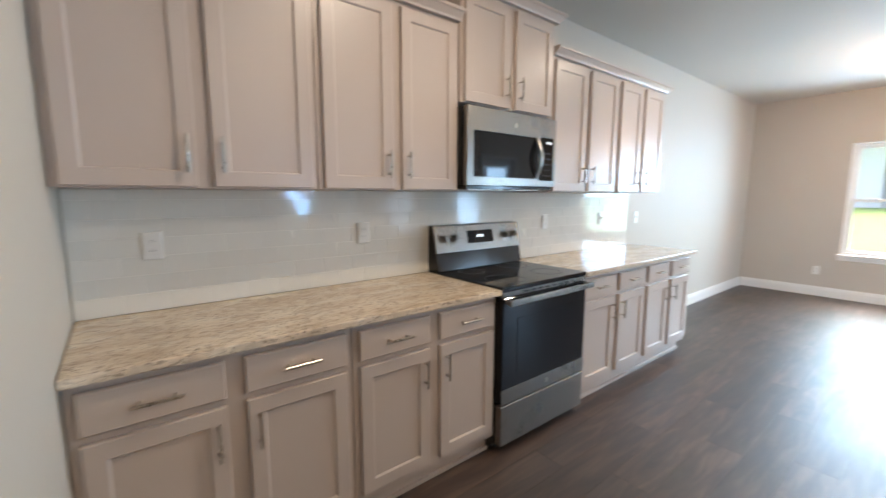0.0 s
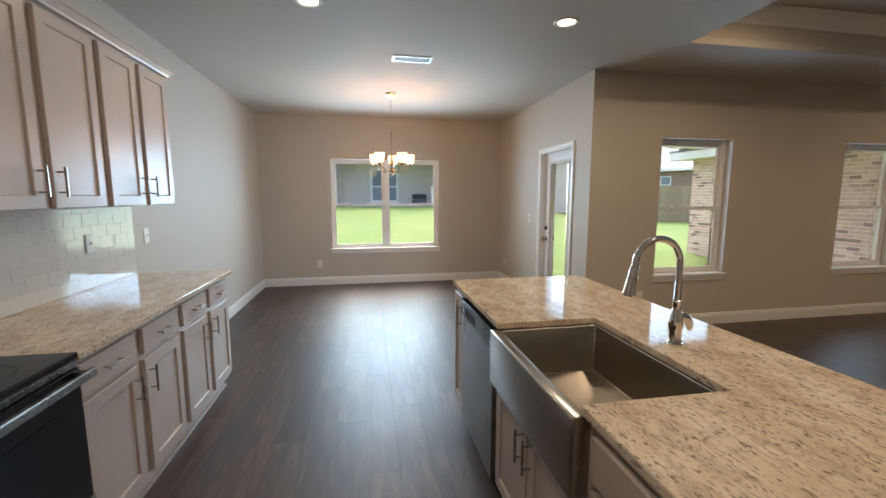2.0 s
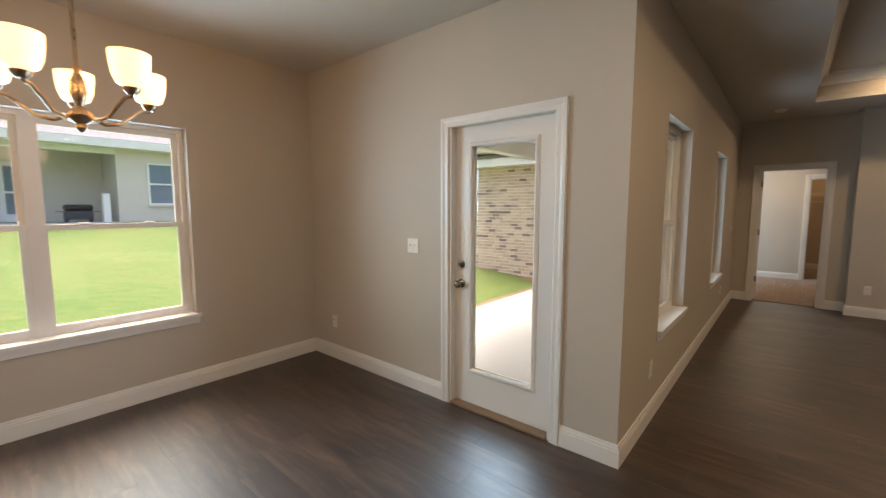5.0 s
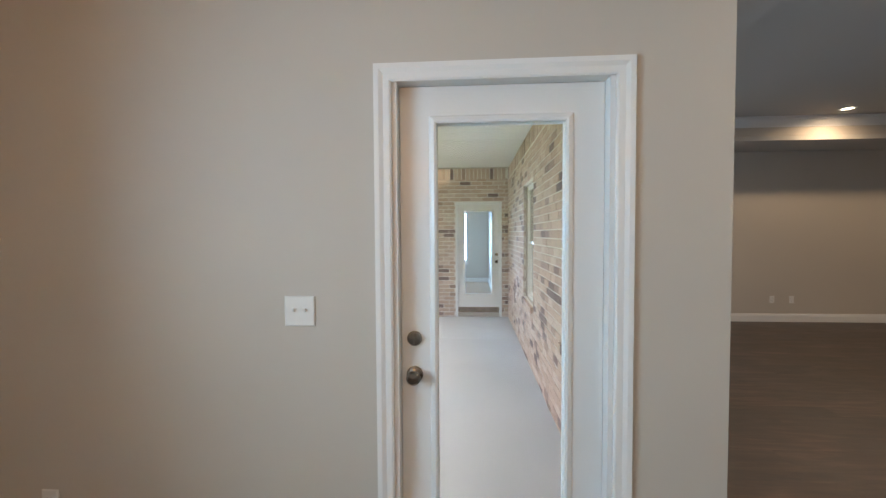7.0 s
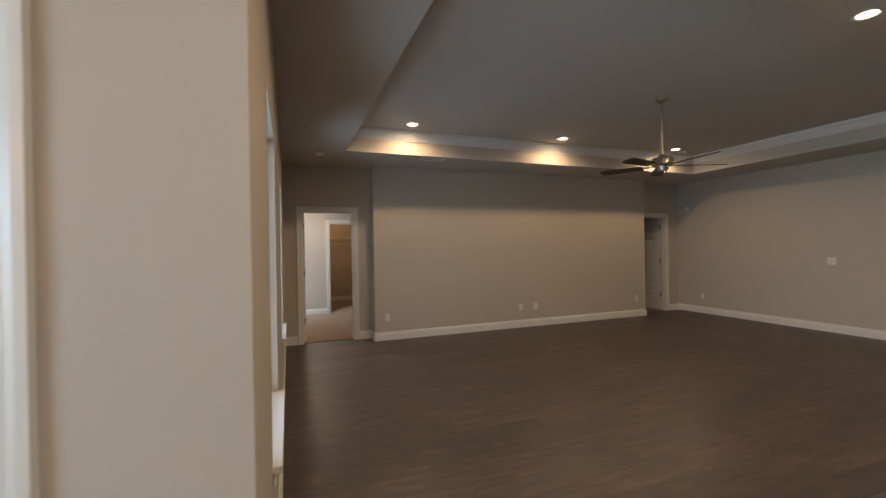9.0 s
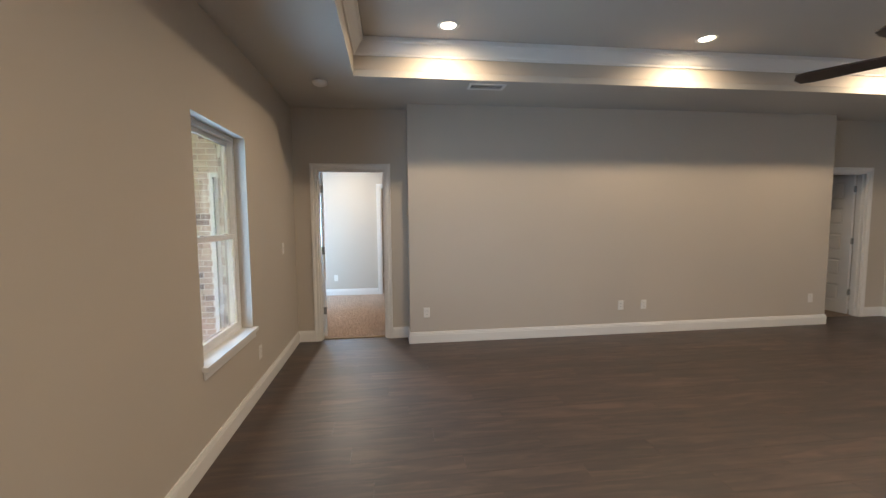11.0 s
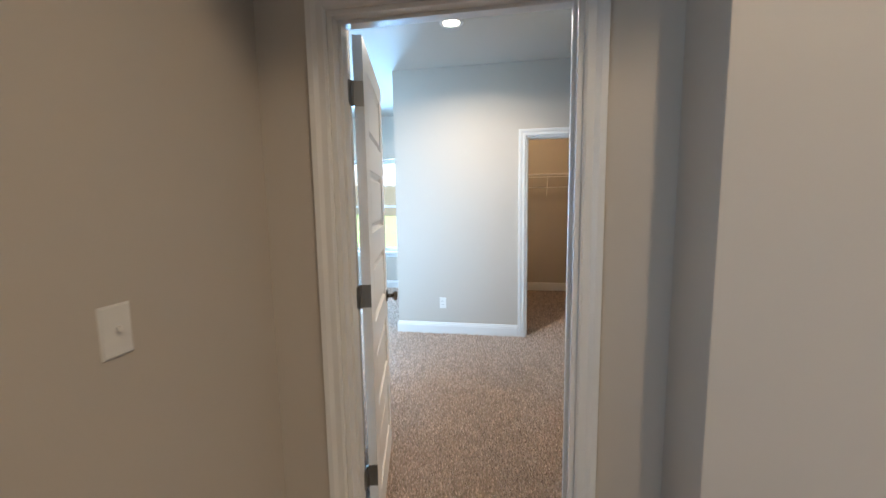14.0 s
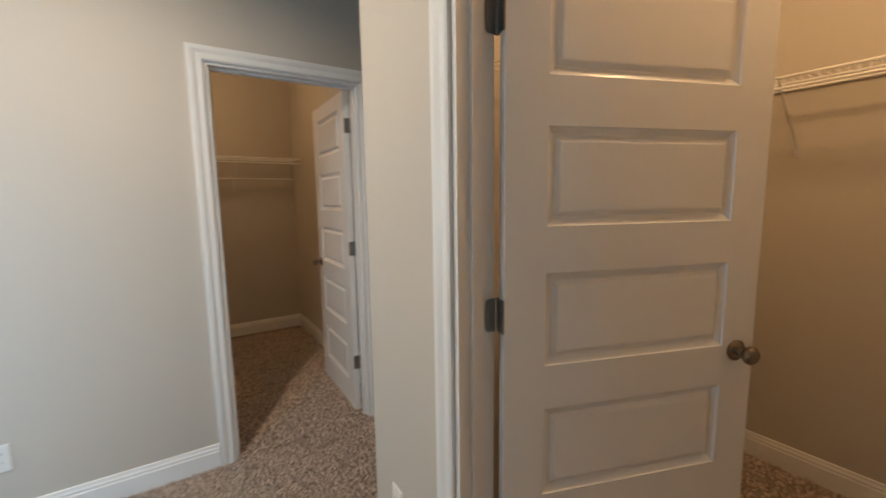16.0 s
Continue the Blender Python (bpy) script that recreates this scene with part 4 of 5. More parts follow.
def sink_cabinet():
    c = root("base_cabinet", pose(IX, -5.238, 0, 0, 0, -90), "taupe sink base cabinet with two doors below the sink", "cabinet", "island cabinets")
    w = 0.79
    put = lambda u, v, y: (u, y, v)
    part("body", holed(0.0, w, 0.10, 0.882, [(0.020, 0.778, 0.640, 0.882)], 0.0, 0.02, put), CABINET, c, "face frame cut out for the sink")
    part("side", boxes((0.0, 0.0205, 0.10, 0.018, 0.60, 0.882), (w - 0.018, 0.0205, 0.10, w, 0.60, 0.882), (0.0185, 0.0205, 0.10, w - 0.0185, 0.60, 0.118)), CABINET, c)
    part("toe_kick", boxes((0.0, 0.055, 0.002, w, 0.075, 0.099)), CABINET, c)
    part("back_panel", boxes((-0.90, 0.603, 0.002, 1.77, 0.622, 0.882), bevel=0.002), CABINET, c, "taupe panel across the island's back")
    dw = 0.358
    for i, x in enumerate((0.029, 0.029 + dw + 0.016)):
        door = part("door", shaker(x, DOOR_Z[0], x + dw, 0.628, -0.001), CABINET, c)
        part("handle", bar_pull(x + dw - 0.03 if i == 0 else x + 0.03, 0.535, -0.021), NICKEL, door, "satin nickel bar pull")


sink_cabinet()
island_base(-6.030, 0.96, "taupe island cabinet with two drawers")


def island_top():
    us = [2.235, 2.71, 3.155]
    vs = [IY0, -6.002, -5.276, IY1]
    bm = cells(us, vs, lambda u, v: not (u < 2.71 and -6.002 < v < -5.276), 0.884, TOP, flat)
    bmesh.ops.recalc_face_normals(bm, faces=bm.faces)
    edges = [e for e in bm.edges if e.calc_face_angle(0) > 1]
    bmesh.ops.bevel(bm, geom=edges, offset=0.005, segments=2, profile=0.5, affect="EDGES")
    return tagged(part("island_countertop", bm, GRANITE), "polished speckled cream granite top with a sink cut-out", "countertop")


island_top()


def apron_sink():
    s = root("sink", pose(2.205, -5.262, 0.642, 0, 0, -90), "stainless apron-front farmhouse sink set in granite", "sink")
    w, d, h = 0.752, 0.525, 0.241
    bm = bmesh.new()
    t = 0.022
    outer = box(bm, 0.0, 0.0, 0.0, w, d, h)
    top = [f for f in bm.faces if all(abs(v.co.z - h) < 1e-6 for v in f.verts)]
    bmesh.ops.delete(bm, geom=top, context="FACES_ONLY")
    ring = [bm.verts.new(p) for p in ((t, 0.045, h), (w - t, 0.045, h), (w - t, d - t, h), (t, d - t, h))]
    rim = [outer[1], outer[5], outer[7], outer[3]]
    floor = [bm.verts.new((v.co.x, v.co.y, 0.02)) for v in ring]
    for i in range(4):
        j = (i + 1) % 4
        bm.faces.new((rim[i], rim[j], ring[j], ring[i]))
        bm.faces.new((ring[i], ring[j], floor[j], floor[i]))
    bm.faces.new(floor)
    bmesh.ops.recalc_face_normals(bm, faces=bm.faces)
    bmesh.ops.bevel(bm, geom=[e for e in bm.edges if e.calc_face_angle(0) > 0.5], offset=0.008, segments=3, profile=0.5, affect="EDGES")
    part("basin", bm, SINK_STEEL, s, smooth=True)
    part("drain", turned([(0.045, 0.0205), (0.045, 0.023), (0.036, 0.023), (0.034, 0.0215), (0.0, 0.0214)], (w / 2, 0.32, 0), "z", 24), CHROME, s, "chrome drain")


apron_sink()


def faucet():
    f = root("faucet", pose(2.812, -5.652, TOP, 0, 0, 90), "polished chrome gooseneck pull-down kitchen faucet", "faucet")
    part("base", turned([(0.0, 0.0), (0.030, 0.0005), (0.031, 0.008), (0.026, 0.014), (0.021, 0.03), (0.0245, 0.06), (0.027, 0.085), (0.024, 0.11), (0.017, 0.13), (0.0145, 0.16), (0.017, 0.165), (0.017, 0.172), (0.0135, 0.176), (0.013, 0.20)], steps=24), CHROME, f, smooth=True)
    bm = bmesh.new()
    arc = [(0, 0, 0.19), (0, 0, 0.29)] + [(0, 0.092 - 0.092 * math.cos(a), 0.315 + 0.092 * math.sin(a)) for a in [math.pi * k / 14 for k in range(0, 14)]] + [(0, 0.186, 0.30)]
    tube(bm, arc, 0.0125, 14)
    part("gooseneck", bm, CHROME, f, smooth=True)
    bm = bmesh.new()
    tube(bm, [(0, 0.186, 0.305), (0, 0.188, 0.298), (0, 0.193, 0.27), (0, 0.200, 0.235), (0, 0.204, 0.205), (0, 0.205, 0.200)], [0.0150, 0.0165, 0.0165, 0.0195, 0.0235, 0.0205], 16)
    head = part("spray_head", bm, CHROME, f, smooth=True)
    part("collar", turned([(0.0125, 0.296), (0.0185, 0.297), (0.0195, 0.302), (0.0185, 0.307), (0.0125, 0.308)], (0, 0.186, 0), steps=20, caps=False), CHROME, head, smooth=True)
    part("collar", turned([(0.0165, 0.262), (0.0195, 0.263), (0.0195, 0.267), (0.0165, 0.268)], (0, 0.1945, 0), steps=20, caps=False), CHROME, head, smooth=True)
    bm = bmesh.new()
    tube(bm, [(0.0, -0.012, 0.105), (0.0, -0.030, 0.108), (0.002, -0.048, 0.100), (0.006, -0.062, 0.082), (0.014, -0.074, 0.060), (0.020, -0.080, 0.048)], [0.014, 0.017, 0.0175, 0.015, 0.0125, 0.007], 14)
    tube(bm, [(0.004, -0.045, 0.112), (0.030, -0.060, 0.108), (0.072, -0.078, 0.100), (0.080, -0.081, 0.098)], [0.009, 0.0075, 0.0085, 0.005], 10)
    part("lever_handle", bm, CHROME, f, smooth=True)


faucet()


# ---------------------------------------------------------------- lights and ceiling things
def can_light(x, y, z):
    c = root("recessed_light", pose(x, y, z), "round recessed ceiling light, switched on", "ceiling light", "recessed ceiling lights")
    part("trim_ring", turned([(0.062, -0.001), (0.066, -0.006), (0.084, -0.007), (0.092, -0.0005), (0.0621, -0.0004)], steps=32, caps=False), TRIM, c, smooth=True)
    lens = part("lens", turned([(0.0, -0.0005), (0.061, -0.001), (0.061, -0.003), (0.0, -0.0035)], steps=32), LENS, c, "glowing warm lens")
    lens.visible_shadow = False


for cx, cy in KITCHEN_CANS:
    can_light(cx, cy, CEIL)
for cx, cy in TRAY_CANS:
    can_light(cx, cy, TRAY + 0.001)
can_light(11.557, -3.346, CEIL)
for cx, cy in BED_CANS:
    can_light(cx, cy, 3.0)


def chandelier():
    c = root("chandelier", pose(*CHANDELIER, 0), "five-arm brushed metal chandelier with lit frosted bell shades", "chandelier")
    part("canopy", turned([(0.0, CEIL - 0.001), (0.064, CEIL - 0.001), (0.066, CEIL - 0.012), (0.045, CEIL - 0.028), (0.012, CEIL - 0.036), (0.0, CEIL - 0.037)], steps=28), NICKEL, c, smooth=True)
    for k in range(13):
        z = CEIL - 0.045 - k * 0.0325
        bm = bmesh.new()
        ring = [(0.009 * math.cos(a) if k % 2 else 0.0, 0.0 if k % 2 else 0.009 * math.cos(a), z + 0.019 * math.sin(a)) for a in [2 * math.pi * i / 12 for i in range(13)]]
        tube(bm, ring, 0.0022, 6)
        part("chain_link", bm, NICKEL, c)
    part("stem", turned([(0.0, 2.285), (0.010, 2.28), (0.013, 2.265), (0.007, 2.25), (0.006, 1.98), (0.012, 1.965), (0.009, 1.95), (0.020, 1.92), (0.026, 1.88), (0.018, 1.845), (0.012, 1.83), (0.034, 1.81), (0.042, 1.795), (0.030, 1.775), (0.014, 1.765), (0.018, 1.752), (0.008, 1.738), (0.0, 1.734)], steps=20), BRONZE, c, smooth=True)
    for i in range(5):
        a = radians(72 * i + 11)
        ca, sa = math.cos(a), math.sin(a)
        bm = bmesh.new()
        prof = [(0.030, 1.795), (0.075, 1.775), (0.125, 1.785), (0.170, 1.825), (0.205, 1.852), (0.228, 1.852), (0.235, 1.862)]
        tube(bm, [(r * ca, r * sa, z) for r, z in prof], 0.0065, 8)
        arm = part("arm", bm, BRONZE, c, smooth=True)
        at = (0.235 * ca, 0.235 * sa, 0)
        part("cup", turned([(0.0, 1.858), (0.013, 1.858), (0.026, 1.872), (0.028, 1.882), (0.0, 1.883)], at, steps=18), BRONZE, arm, smooth=True)
        bm = turned([(0.026, 1.884), (0.045, 1.895), (0.057, 1.925), (0.062, 1.965), (0.0635, 2.0), (0.0605, 2.0), (0.058, 1.965), (0.053, 1.927), (0.041, 1.899), (0.0, 1.889)], at, steps=24)
        sh = part("shade", bm, SHADE_GLASS, arm, "lit frosted glass bell shade", smooth=True)
        sh.visible_shadow = False


chandelier()


def air_vent(x, y, w, d, z, label):
    v = root("ceiling_vent", pose(x, y, z), label, "vent", "ceiling vents")
    part("backing", boxes((-w / 2 + 0.02, -d / 2 + 0.02, -0.002, w / 2 - 0.02, d / 2 - 0.02, -0.0005)), DARK_SLOT, v)
    part("frame", holed(-w / 2, w / 2, -d / 2, d / 2, [(-w / 2 + 0.025, w / 2 - 0.025, -d / 2 + 0.025, d / 2 - 0.025)], -0.008, -0.0005, flat), TRIM, v)
    n = int((w - 0.05) / 0.022)
    for k in range(n):
        x0 = -w / 2 + 0.028 + k * (w - 0.056) / n
        bm = boxes((x0, -d / 2 + 0.025, -0.0075, x0 + 0.004, d / 2 - 0.025, -0.002))
        part("slat", bm, TRIM, v)
    return v


air_vent(2.12, -2.96, 0.37, 0.17, CEIL, "white slatted ceiling air vent")
av = air_vent(8.73, -5.05, 0.36, 0.17, CEIL, "white slatted ceiling air vent")
av.matrix_world = pose(8.73, -5.05, CEIL, 0, 0, 90)
av = air_vent(13.25, -1.89, 0.36, 0.17, CEIL, "white slatted ceiling air vent")
sd = part("smoke_detector", turned([(0.0, CEIL - 0.001), (0.068, CEIL - 0.001), (0.068, CEIL - 0.012), (0.060, CEIL - 0.030), (0.040, CEIL - 0.040), (0.0, CEIL - 0.041)], (8.74, -3.465, 0), steps=28), PLASTIC, smooth=True)
tagged(sd, "round white plastic smoke detector on the ceiling", "smoke detector")


def ceiling_fan():
    f = root("ceiling_fan", pose(6.46, -6.97, TRAY), "dark-bladed ceiling fan with a nickel motor, at rest", "ceiling fan")
    part("canopy", turned([(0.0, 0.0), (0.070, -0.001), (0.066, -0.03), (0.030, -0.055), (0.0, -0.056)], steps=24), NICKEL, f, smooth=True)
    part("downrod", turned([(0.0, -0.05), (0.012, -0.051), (0.012, -0.64), (0.0, -0.641)], steps=14), NICKEL, f, smooth=True)
    part("motor", turned([(0.0, -0.62), (0.035, -0.625), (0.05, -0.65), (0.105, -0.665), (0.115, -0.68), (0.115, -0.735), (0.10, -0.75), (0.06, -0.755), (0.055, -0.80), (0.0, -0.805)], steps=28), NICKEL, f, smooth=True)
    for i in range(5):
        a = radians(72 * i + 30)
        rot = Matrix.Rotation(a, 4, "Z")
        tilt = Matrix.Rotation(radians(11), 4, "X")
        bm = bmesh.new()
        outline = [(0.20, -0.055), (0.60, -0.072), (0.66, -0.060), (0.68, 0.0), (0.66, 0.060), (0.60, 0.072), (0.20, 0.055)]
        lo = [bm.verts.new(rot @ (tilt @ Vector((x, y, -0.004)) + Vector((0, 0, -0.75)))) for x, y in outline]
        hi = [bm.verts.new(rot @ (tilt @ Vector((x, y, 0.004)) + Vector((0, 0, -0.75)))) for x, y in outline]
        bm.faces.new(lo)
        bm.faces.new(hi)
        for k in range(len(lo)):
            j = (k + 1) % len(lo)
            bm.faces.new((lo[k], lo[j], hi[j], hi[k]))
        blade = part("blade", bm, WOOD, f, "dark wood blade")
        bm = boxes((0.09, -0.018, -0.753, 0.24, 0.018, -0.746), bevel=0.002)
        bm.transform(rot)
        part("blade_iron", bm, NICKEL, blade)


ceiling_fan()


# ---------------------------------------------------------------- plates on the walls
def plate(m, kind, label, w=0.072, h=0.116, double=False):
    """Wall plate, its back on the wall; local -y looks into the room."""
    if double:
        w = 0.118
    p = root("outlet" if kind == "outlet" else "light_switch", m, label, "outlet" if kind == "outlet" else "switch", "wall plates")
    bm = bmesh.new()
    loop = rect_rings(bm, -w / 2, -h / 2, w / 2, h / 2, [(0.0, 0.006), (0.0, 0.003), (0.004, 0.0)], lambda u, v, y: (u, -y, v), face=0.0065)
    bm.faces.new(loop)
    part("cover", bm, PLASTIC, p)
    if kind == "outlet":
        for z in (-0.020, 0.020):
            sock = part("socket", boxes((-0.017, -0.0082, z - 0.014, 0.017, -0.0066, z + 0.014), bevel=0.0007), PLASTIC, p)
            part("slots", boxes((-0.008, -0.0090, z - 0.004, -0.006, -0.0083, z + 0.006), (0.006, -0.0090, z - 0.004, 0.008, -0.0083, z + 0.006)), DARK_SLOT, sock)
    else:
        for x in ((-0.023, 0.023) if double else (0.0,)):
            part("toggle", boxes((x - 0.005, -0.018, -0.002, x + 0.005, -0.0066, 0.010), bevel=0.0012), PLASTIC, p)
    return p


OUT, SW = "white plastic duplex wall outlet", "white plastic wall light switch"
plate(pose(0.885, -0.0005, 0.36, 0, 0, 0), "outlet", OUT)
plate(pose(3.9695, -0.34, 0.365, 0, 0, -90), "outlet", OUT)
plate(pose(3.9695, -1.402, 1.165, 0, 0, -90), "switch", "white plastic double wall switch beside the glass door", double=True)
plate(pose(4.63, -2.9855, 0.37), "outlet", OUT)
plate(pose(8.24, -2.9855, 0.355), "outlet", OUT)
plate(pose(9.09, -2.9855, 1.165), "switch", SW)
for py in (-4.495, -6.915, -7.22, -9.60):
    plate(pose(9.4045, py, 0.362, 0, 0, -90), "outlet", OUT)
plate(pose(9.12, -11.0995, 0.35, 0, 0, 180), "outlet", OUT)
plate(pose(6.95, -11.0995, 1.13, 0, 0, 180), "switch", "white plastic double wall switch", double=True)
plate(pose(12.5595, -3.06, 0.345, 0, 0, -90), "outlet", OUT)
plate(pose(11.43, -4.3095, 0.335, 0, 0, 180), "outlet", OUT)
for py in (-0.15, -0.50):
    plate(pose(14.7195, py, 0.36, 0, 0, -90), "outlet", OUT)
for py, k in ((-7.50, "outlet"), (-6.546, "outlet"), (-4.955, "outlet"), (-4.147, "switch")):
    plate(pose(0.0125, py, 1.185, 0, 0, 90), k, OUT if k == "outlet" else SW)
plate(pose(0.0005, -3.47, 1.172, 0, 0, 90), "switch", SW)
cover = part("floor_outlet_cover", turned([(0.0, 0.0005), (0.062, 0.0006), (0.060, 0.006), (0.030, 0.007), (0.0, 0.007)], (4.445, -5.655, 0.0), steps=28), PLASTIC, smooth=True)
tagged(cover, "round white outlet cover set in the floor", "outlet")
sensor = part("wall_sensor", boxes((9.40, -11.099, 2.14, 9.46, -11.06, 2.23), bevel=0.008), PLASTIC)
tagged(sensor, "small white wall sensor near the ceiling", "sensor")


# ---------------------------------------------------------------- closets
def wire_shelf(m, length, label, rod=False):
    """Wire closet shelf with a hanging rod lip. Local x along the wall, wall at y = 0, room at -y."""
    s = root("wire_shelf", m, label, "shelf", "wire closet shelves")
    for y, z in ((-0.005, 0.0), (-0.15, 0.0), (-0.30, 0.0), (-0.305, -0.045)) + (((-0.11, -0.187),) if rod else ()):
        bm = bmesh.new()
        tube(bm, [(0.0, y, z), (length, y, z)], 0.0062, 8)
        part("rail", bm, WIRE, s)
    n = int(length / 0.028)
    bm = bmesh.new()
    for k in range(n + 1):
        x = k * length / n
        tube(bm, [(x, -0.004, 0.004), (x, -0.300, 0.004), (x, -0.305, -0.045)], 0.0019, 4)
    tagged(part("wires", bm, WIRE, s), kind="stuff")
    for x in (0.32 * length, 0.72 * length):
        bm = bmesh.new()
        tube(bm, [(x, -0.295, -0.006), (x, -0.012, -0.27), (x, -0.006, -0.31)], 0.006, 8)
        part("bracket", bm, WIRE, s)
    return s


wire_shelf(pose(14.795, -2.70, 1.78, 0, 0, -90), 2.16, "white coated wire closet shelf with a hanging rail", rod=True)
wire_shelf(pose(11.515, -6.195, 1.86, 0, 0, 180), 1.70, "white coated wire shelf on the closet wall")
wire_shelf(pose(11.515, -4.75, 1.86, 0, 0, -90), 1.13, "white coated wire shelf on the closet side wall")
for (lx, ly) in ((13.7, -3.75), (10.60, -5.22)):
    cl = root("closet_light", pose(lx, ly, CEIL), "round frosted closet ceiling light, switched on", "ceiling light")
    part("base", turned([(0.0, -0.001), (0.11, -0.001), (0.115, -0.02), (0.0, -0.021)], steps=28), TRIM, cl, smooth=True)
    dome = part("dome", turned([(0.10, -0.0215), (0.098, -0.05), (0.075, -0.085), (0.035, -0.105), (0.0, -0.108)], steps=28), SHADE_GLASS, cl, "glowing frosted dome", smooth=True)
    dome.visible_shadow = False

# ---------------------------------------------------------------- outdoors
PATIO_Z = -0.165


def lawn_level(x, y):
    rise = min(1.0, max(0.0, (y - 0.5) / 15.0)) ** 0.9
    east = min(1.0, max(0.0, (x - 8.0) / 7.0))
    bank = min(1.0, max(0.0, (x - 15.5) / 17.0))
    return -0.26 + 1.17 * rise * (1 - 0.55 * east) + 0.6 * bank * bank * (3 - 2 * bank)


def ground():
    """One sheet: level by the house, rising to the neighbour's garden, level again to the horizon."""
    xs = [-900, -300, -120, -60] + [-40 + 2 * i for i in range(60)] + [90, 140, 300, 900]
    ys = [-900, -300, -100, -40, -20, -12] + [-10 + 1.0 * i for i in range(60)] + [55, 70, 100, 160, 300, 900]

    def height(x, y):
        return lawn_level(x, y) + 0.03 * noise.noise((x * 0.35, y * 0.35, 0.0)) * (1 if 0.5 < y < 40 else 0)

    bm = bmesh.new()
    grid = [[bm.verts.new((x, y, height(x, y))) for y in ys] for x in xs]
    for i in range(len(xs) - 1):
        for j in range(len(ys) - 1):
            bm.faces.new((grid[i][j], grid[i + 1][j], grid[i + 1][j + 1], grid[i][j + 1]))
    return tagged(part("ground", bm, GRASS, smooth=True), "mown green lawn rising gently from the house", "lawn", kind="structure")


ground()
tagged(part("patio_slab", boxes((4.171, -2.80, -0.40, 10.44, 0.20, PATIO_Z), bevel=0.01), CONCRETE), "pale broom-finished concrete patio slab", "patio", kind="structure")
tagged(part("soil_strip", boxes((4.2, 0.205, -0.40, 10.43, 0.50, -0.225), (10.05, 0.50, -0.40, 10.43, 3.2, -0.205), bevel=0.03), SOIL), "strip of bare soil beside the slab and wall", "soil", kind="structure")
strips = [(4.171 + 0.205 * k, -2.80, 2.716, 4.171 + 0.205 * k + 0.198, 0.28, 2.731) for k in range(30)] + [(4.171, -2.80, 2.7315, 10.44, 0.28, 2.76)]
tagged(part("patio_ceiling", boxes(*strips), VINYL), "white panelled patio ceiling", "ceiling", kind="structure")
bm = boxes((4.171, 0.28, 2.43, 10.44, 0.50, 2.78), bevel=0.004)
tagged(part("patio_beam", bm, VINYL), "white wrapped beam along the patio edge", "beam", kind="structure")
tagged(part("roof_slab", boxes((-0.6, -11.8, 3.18, 10.2, 0.72, 3.28), (10.6, -11.8, 3.18, 15.4, 1.2, 3.28), (11.6, 1.2, 3.18, 13.9, 2.0, 3.28), (10.0, 0.55, 3.12, 15.2, 0.72, 3.17)), SHINGLE), "grey shingle roof over the house", "roof", kind="structure")
tagged(part("soffit", boxes((10.02, 0.55, 2.452, 10.44, 3.28, 2.474), (10.0, 0.55, 2.44, 10.02, 3.30, 2.62), (10.0, 3.28, 2.44, 15.2, 3.30, 2.62), (10.44, 2.99, 2.452, 15.2, 3.28, 2.474)), VINYL), "white eave soffit and fascia over the brick wall", "soffit", kind="structure")
bm = bmesh.new()
a = [bm.verts.new(p) for p in ((9.97, 0.55, 2.63), (9.97, 3.34, 2.63), (12.2, 1.2, 3.75), (12.2, 0.55, 3.75))]
b = [bm.verts.new((v.co.x, v.co.y, v.co.z + 0.06)) for v in a]
bm.faces.new(a)
bm.faces.new(b)
for i in range(4):
    bm.faces.new((a[i], a[(i + 1) % 4], b[(i + 1) % 4], b[i]))
tagged(part("wing_roof", bm, SHINGLE), "grey shingle roof slope above the brick wall", "roof", kind="structure")


def hip_roof(bm, x0, y0, x1, y1, z, rise, over=0.5):
    x0, y0, x1, y1 = x0 - over, y0 - over, x1 + over, y1 + over
    h = min(x1 - x0, y1 - y0) / 2
    base = [bm.verts.new(p) for p in ((x0, y0, z), (x1, y0, z), (x1, y1, z), (x0, y1, z))]
    if x1 - x0 > y1 - y0:
        r = [bm.verts.new((x0 + h, (y0 + y1) / 2, z + rise)), bm.verts.new((x1 - h, (y0 + y1) / 2, z + rise))]
        faces = ((base[0], base[1], r[1], r[0]), (base[1], base[2], r[1]), (base[2], base[3], r[0], r[1]), (base[3], base[0], r[0]))
    else:
        r = [bm.verts.new(((x0 + x1) / 2, y0 + h, z + rise)), bm.verts.new(((x0 + x1) / 2, y1 - h, z + rise))]
        faces = ((base[0], base[1], r[0]), (base[1], base[2], r[1], r[0]), (base[2], base[3], r[1]), (base[3], base[0], r[0], r[1]))
    for f in faces:
        bm.faces.new(f)
    bm.faces.new(base)
    return bm


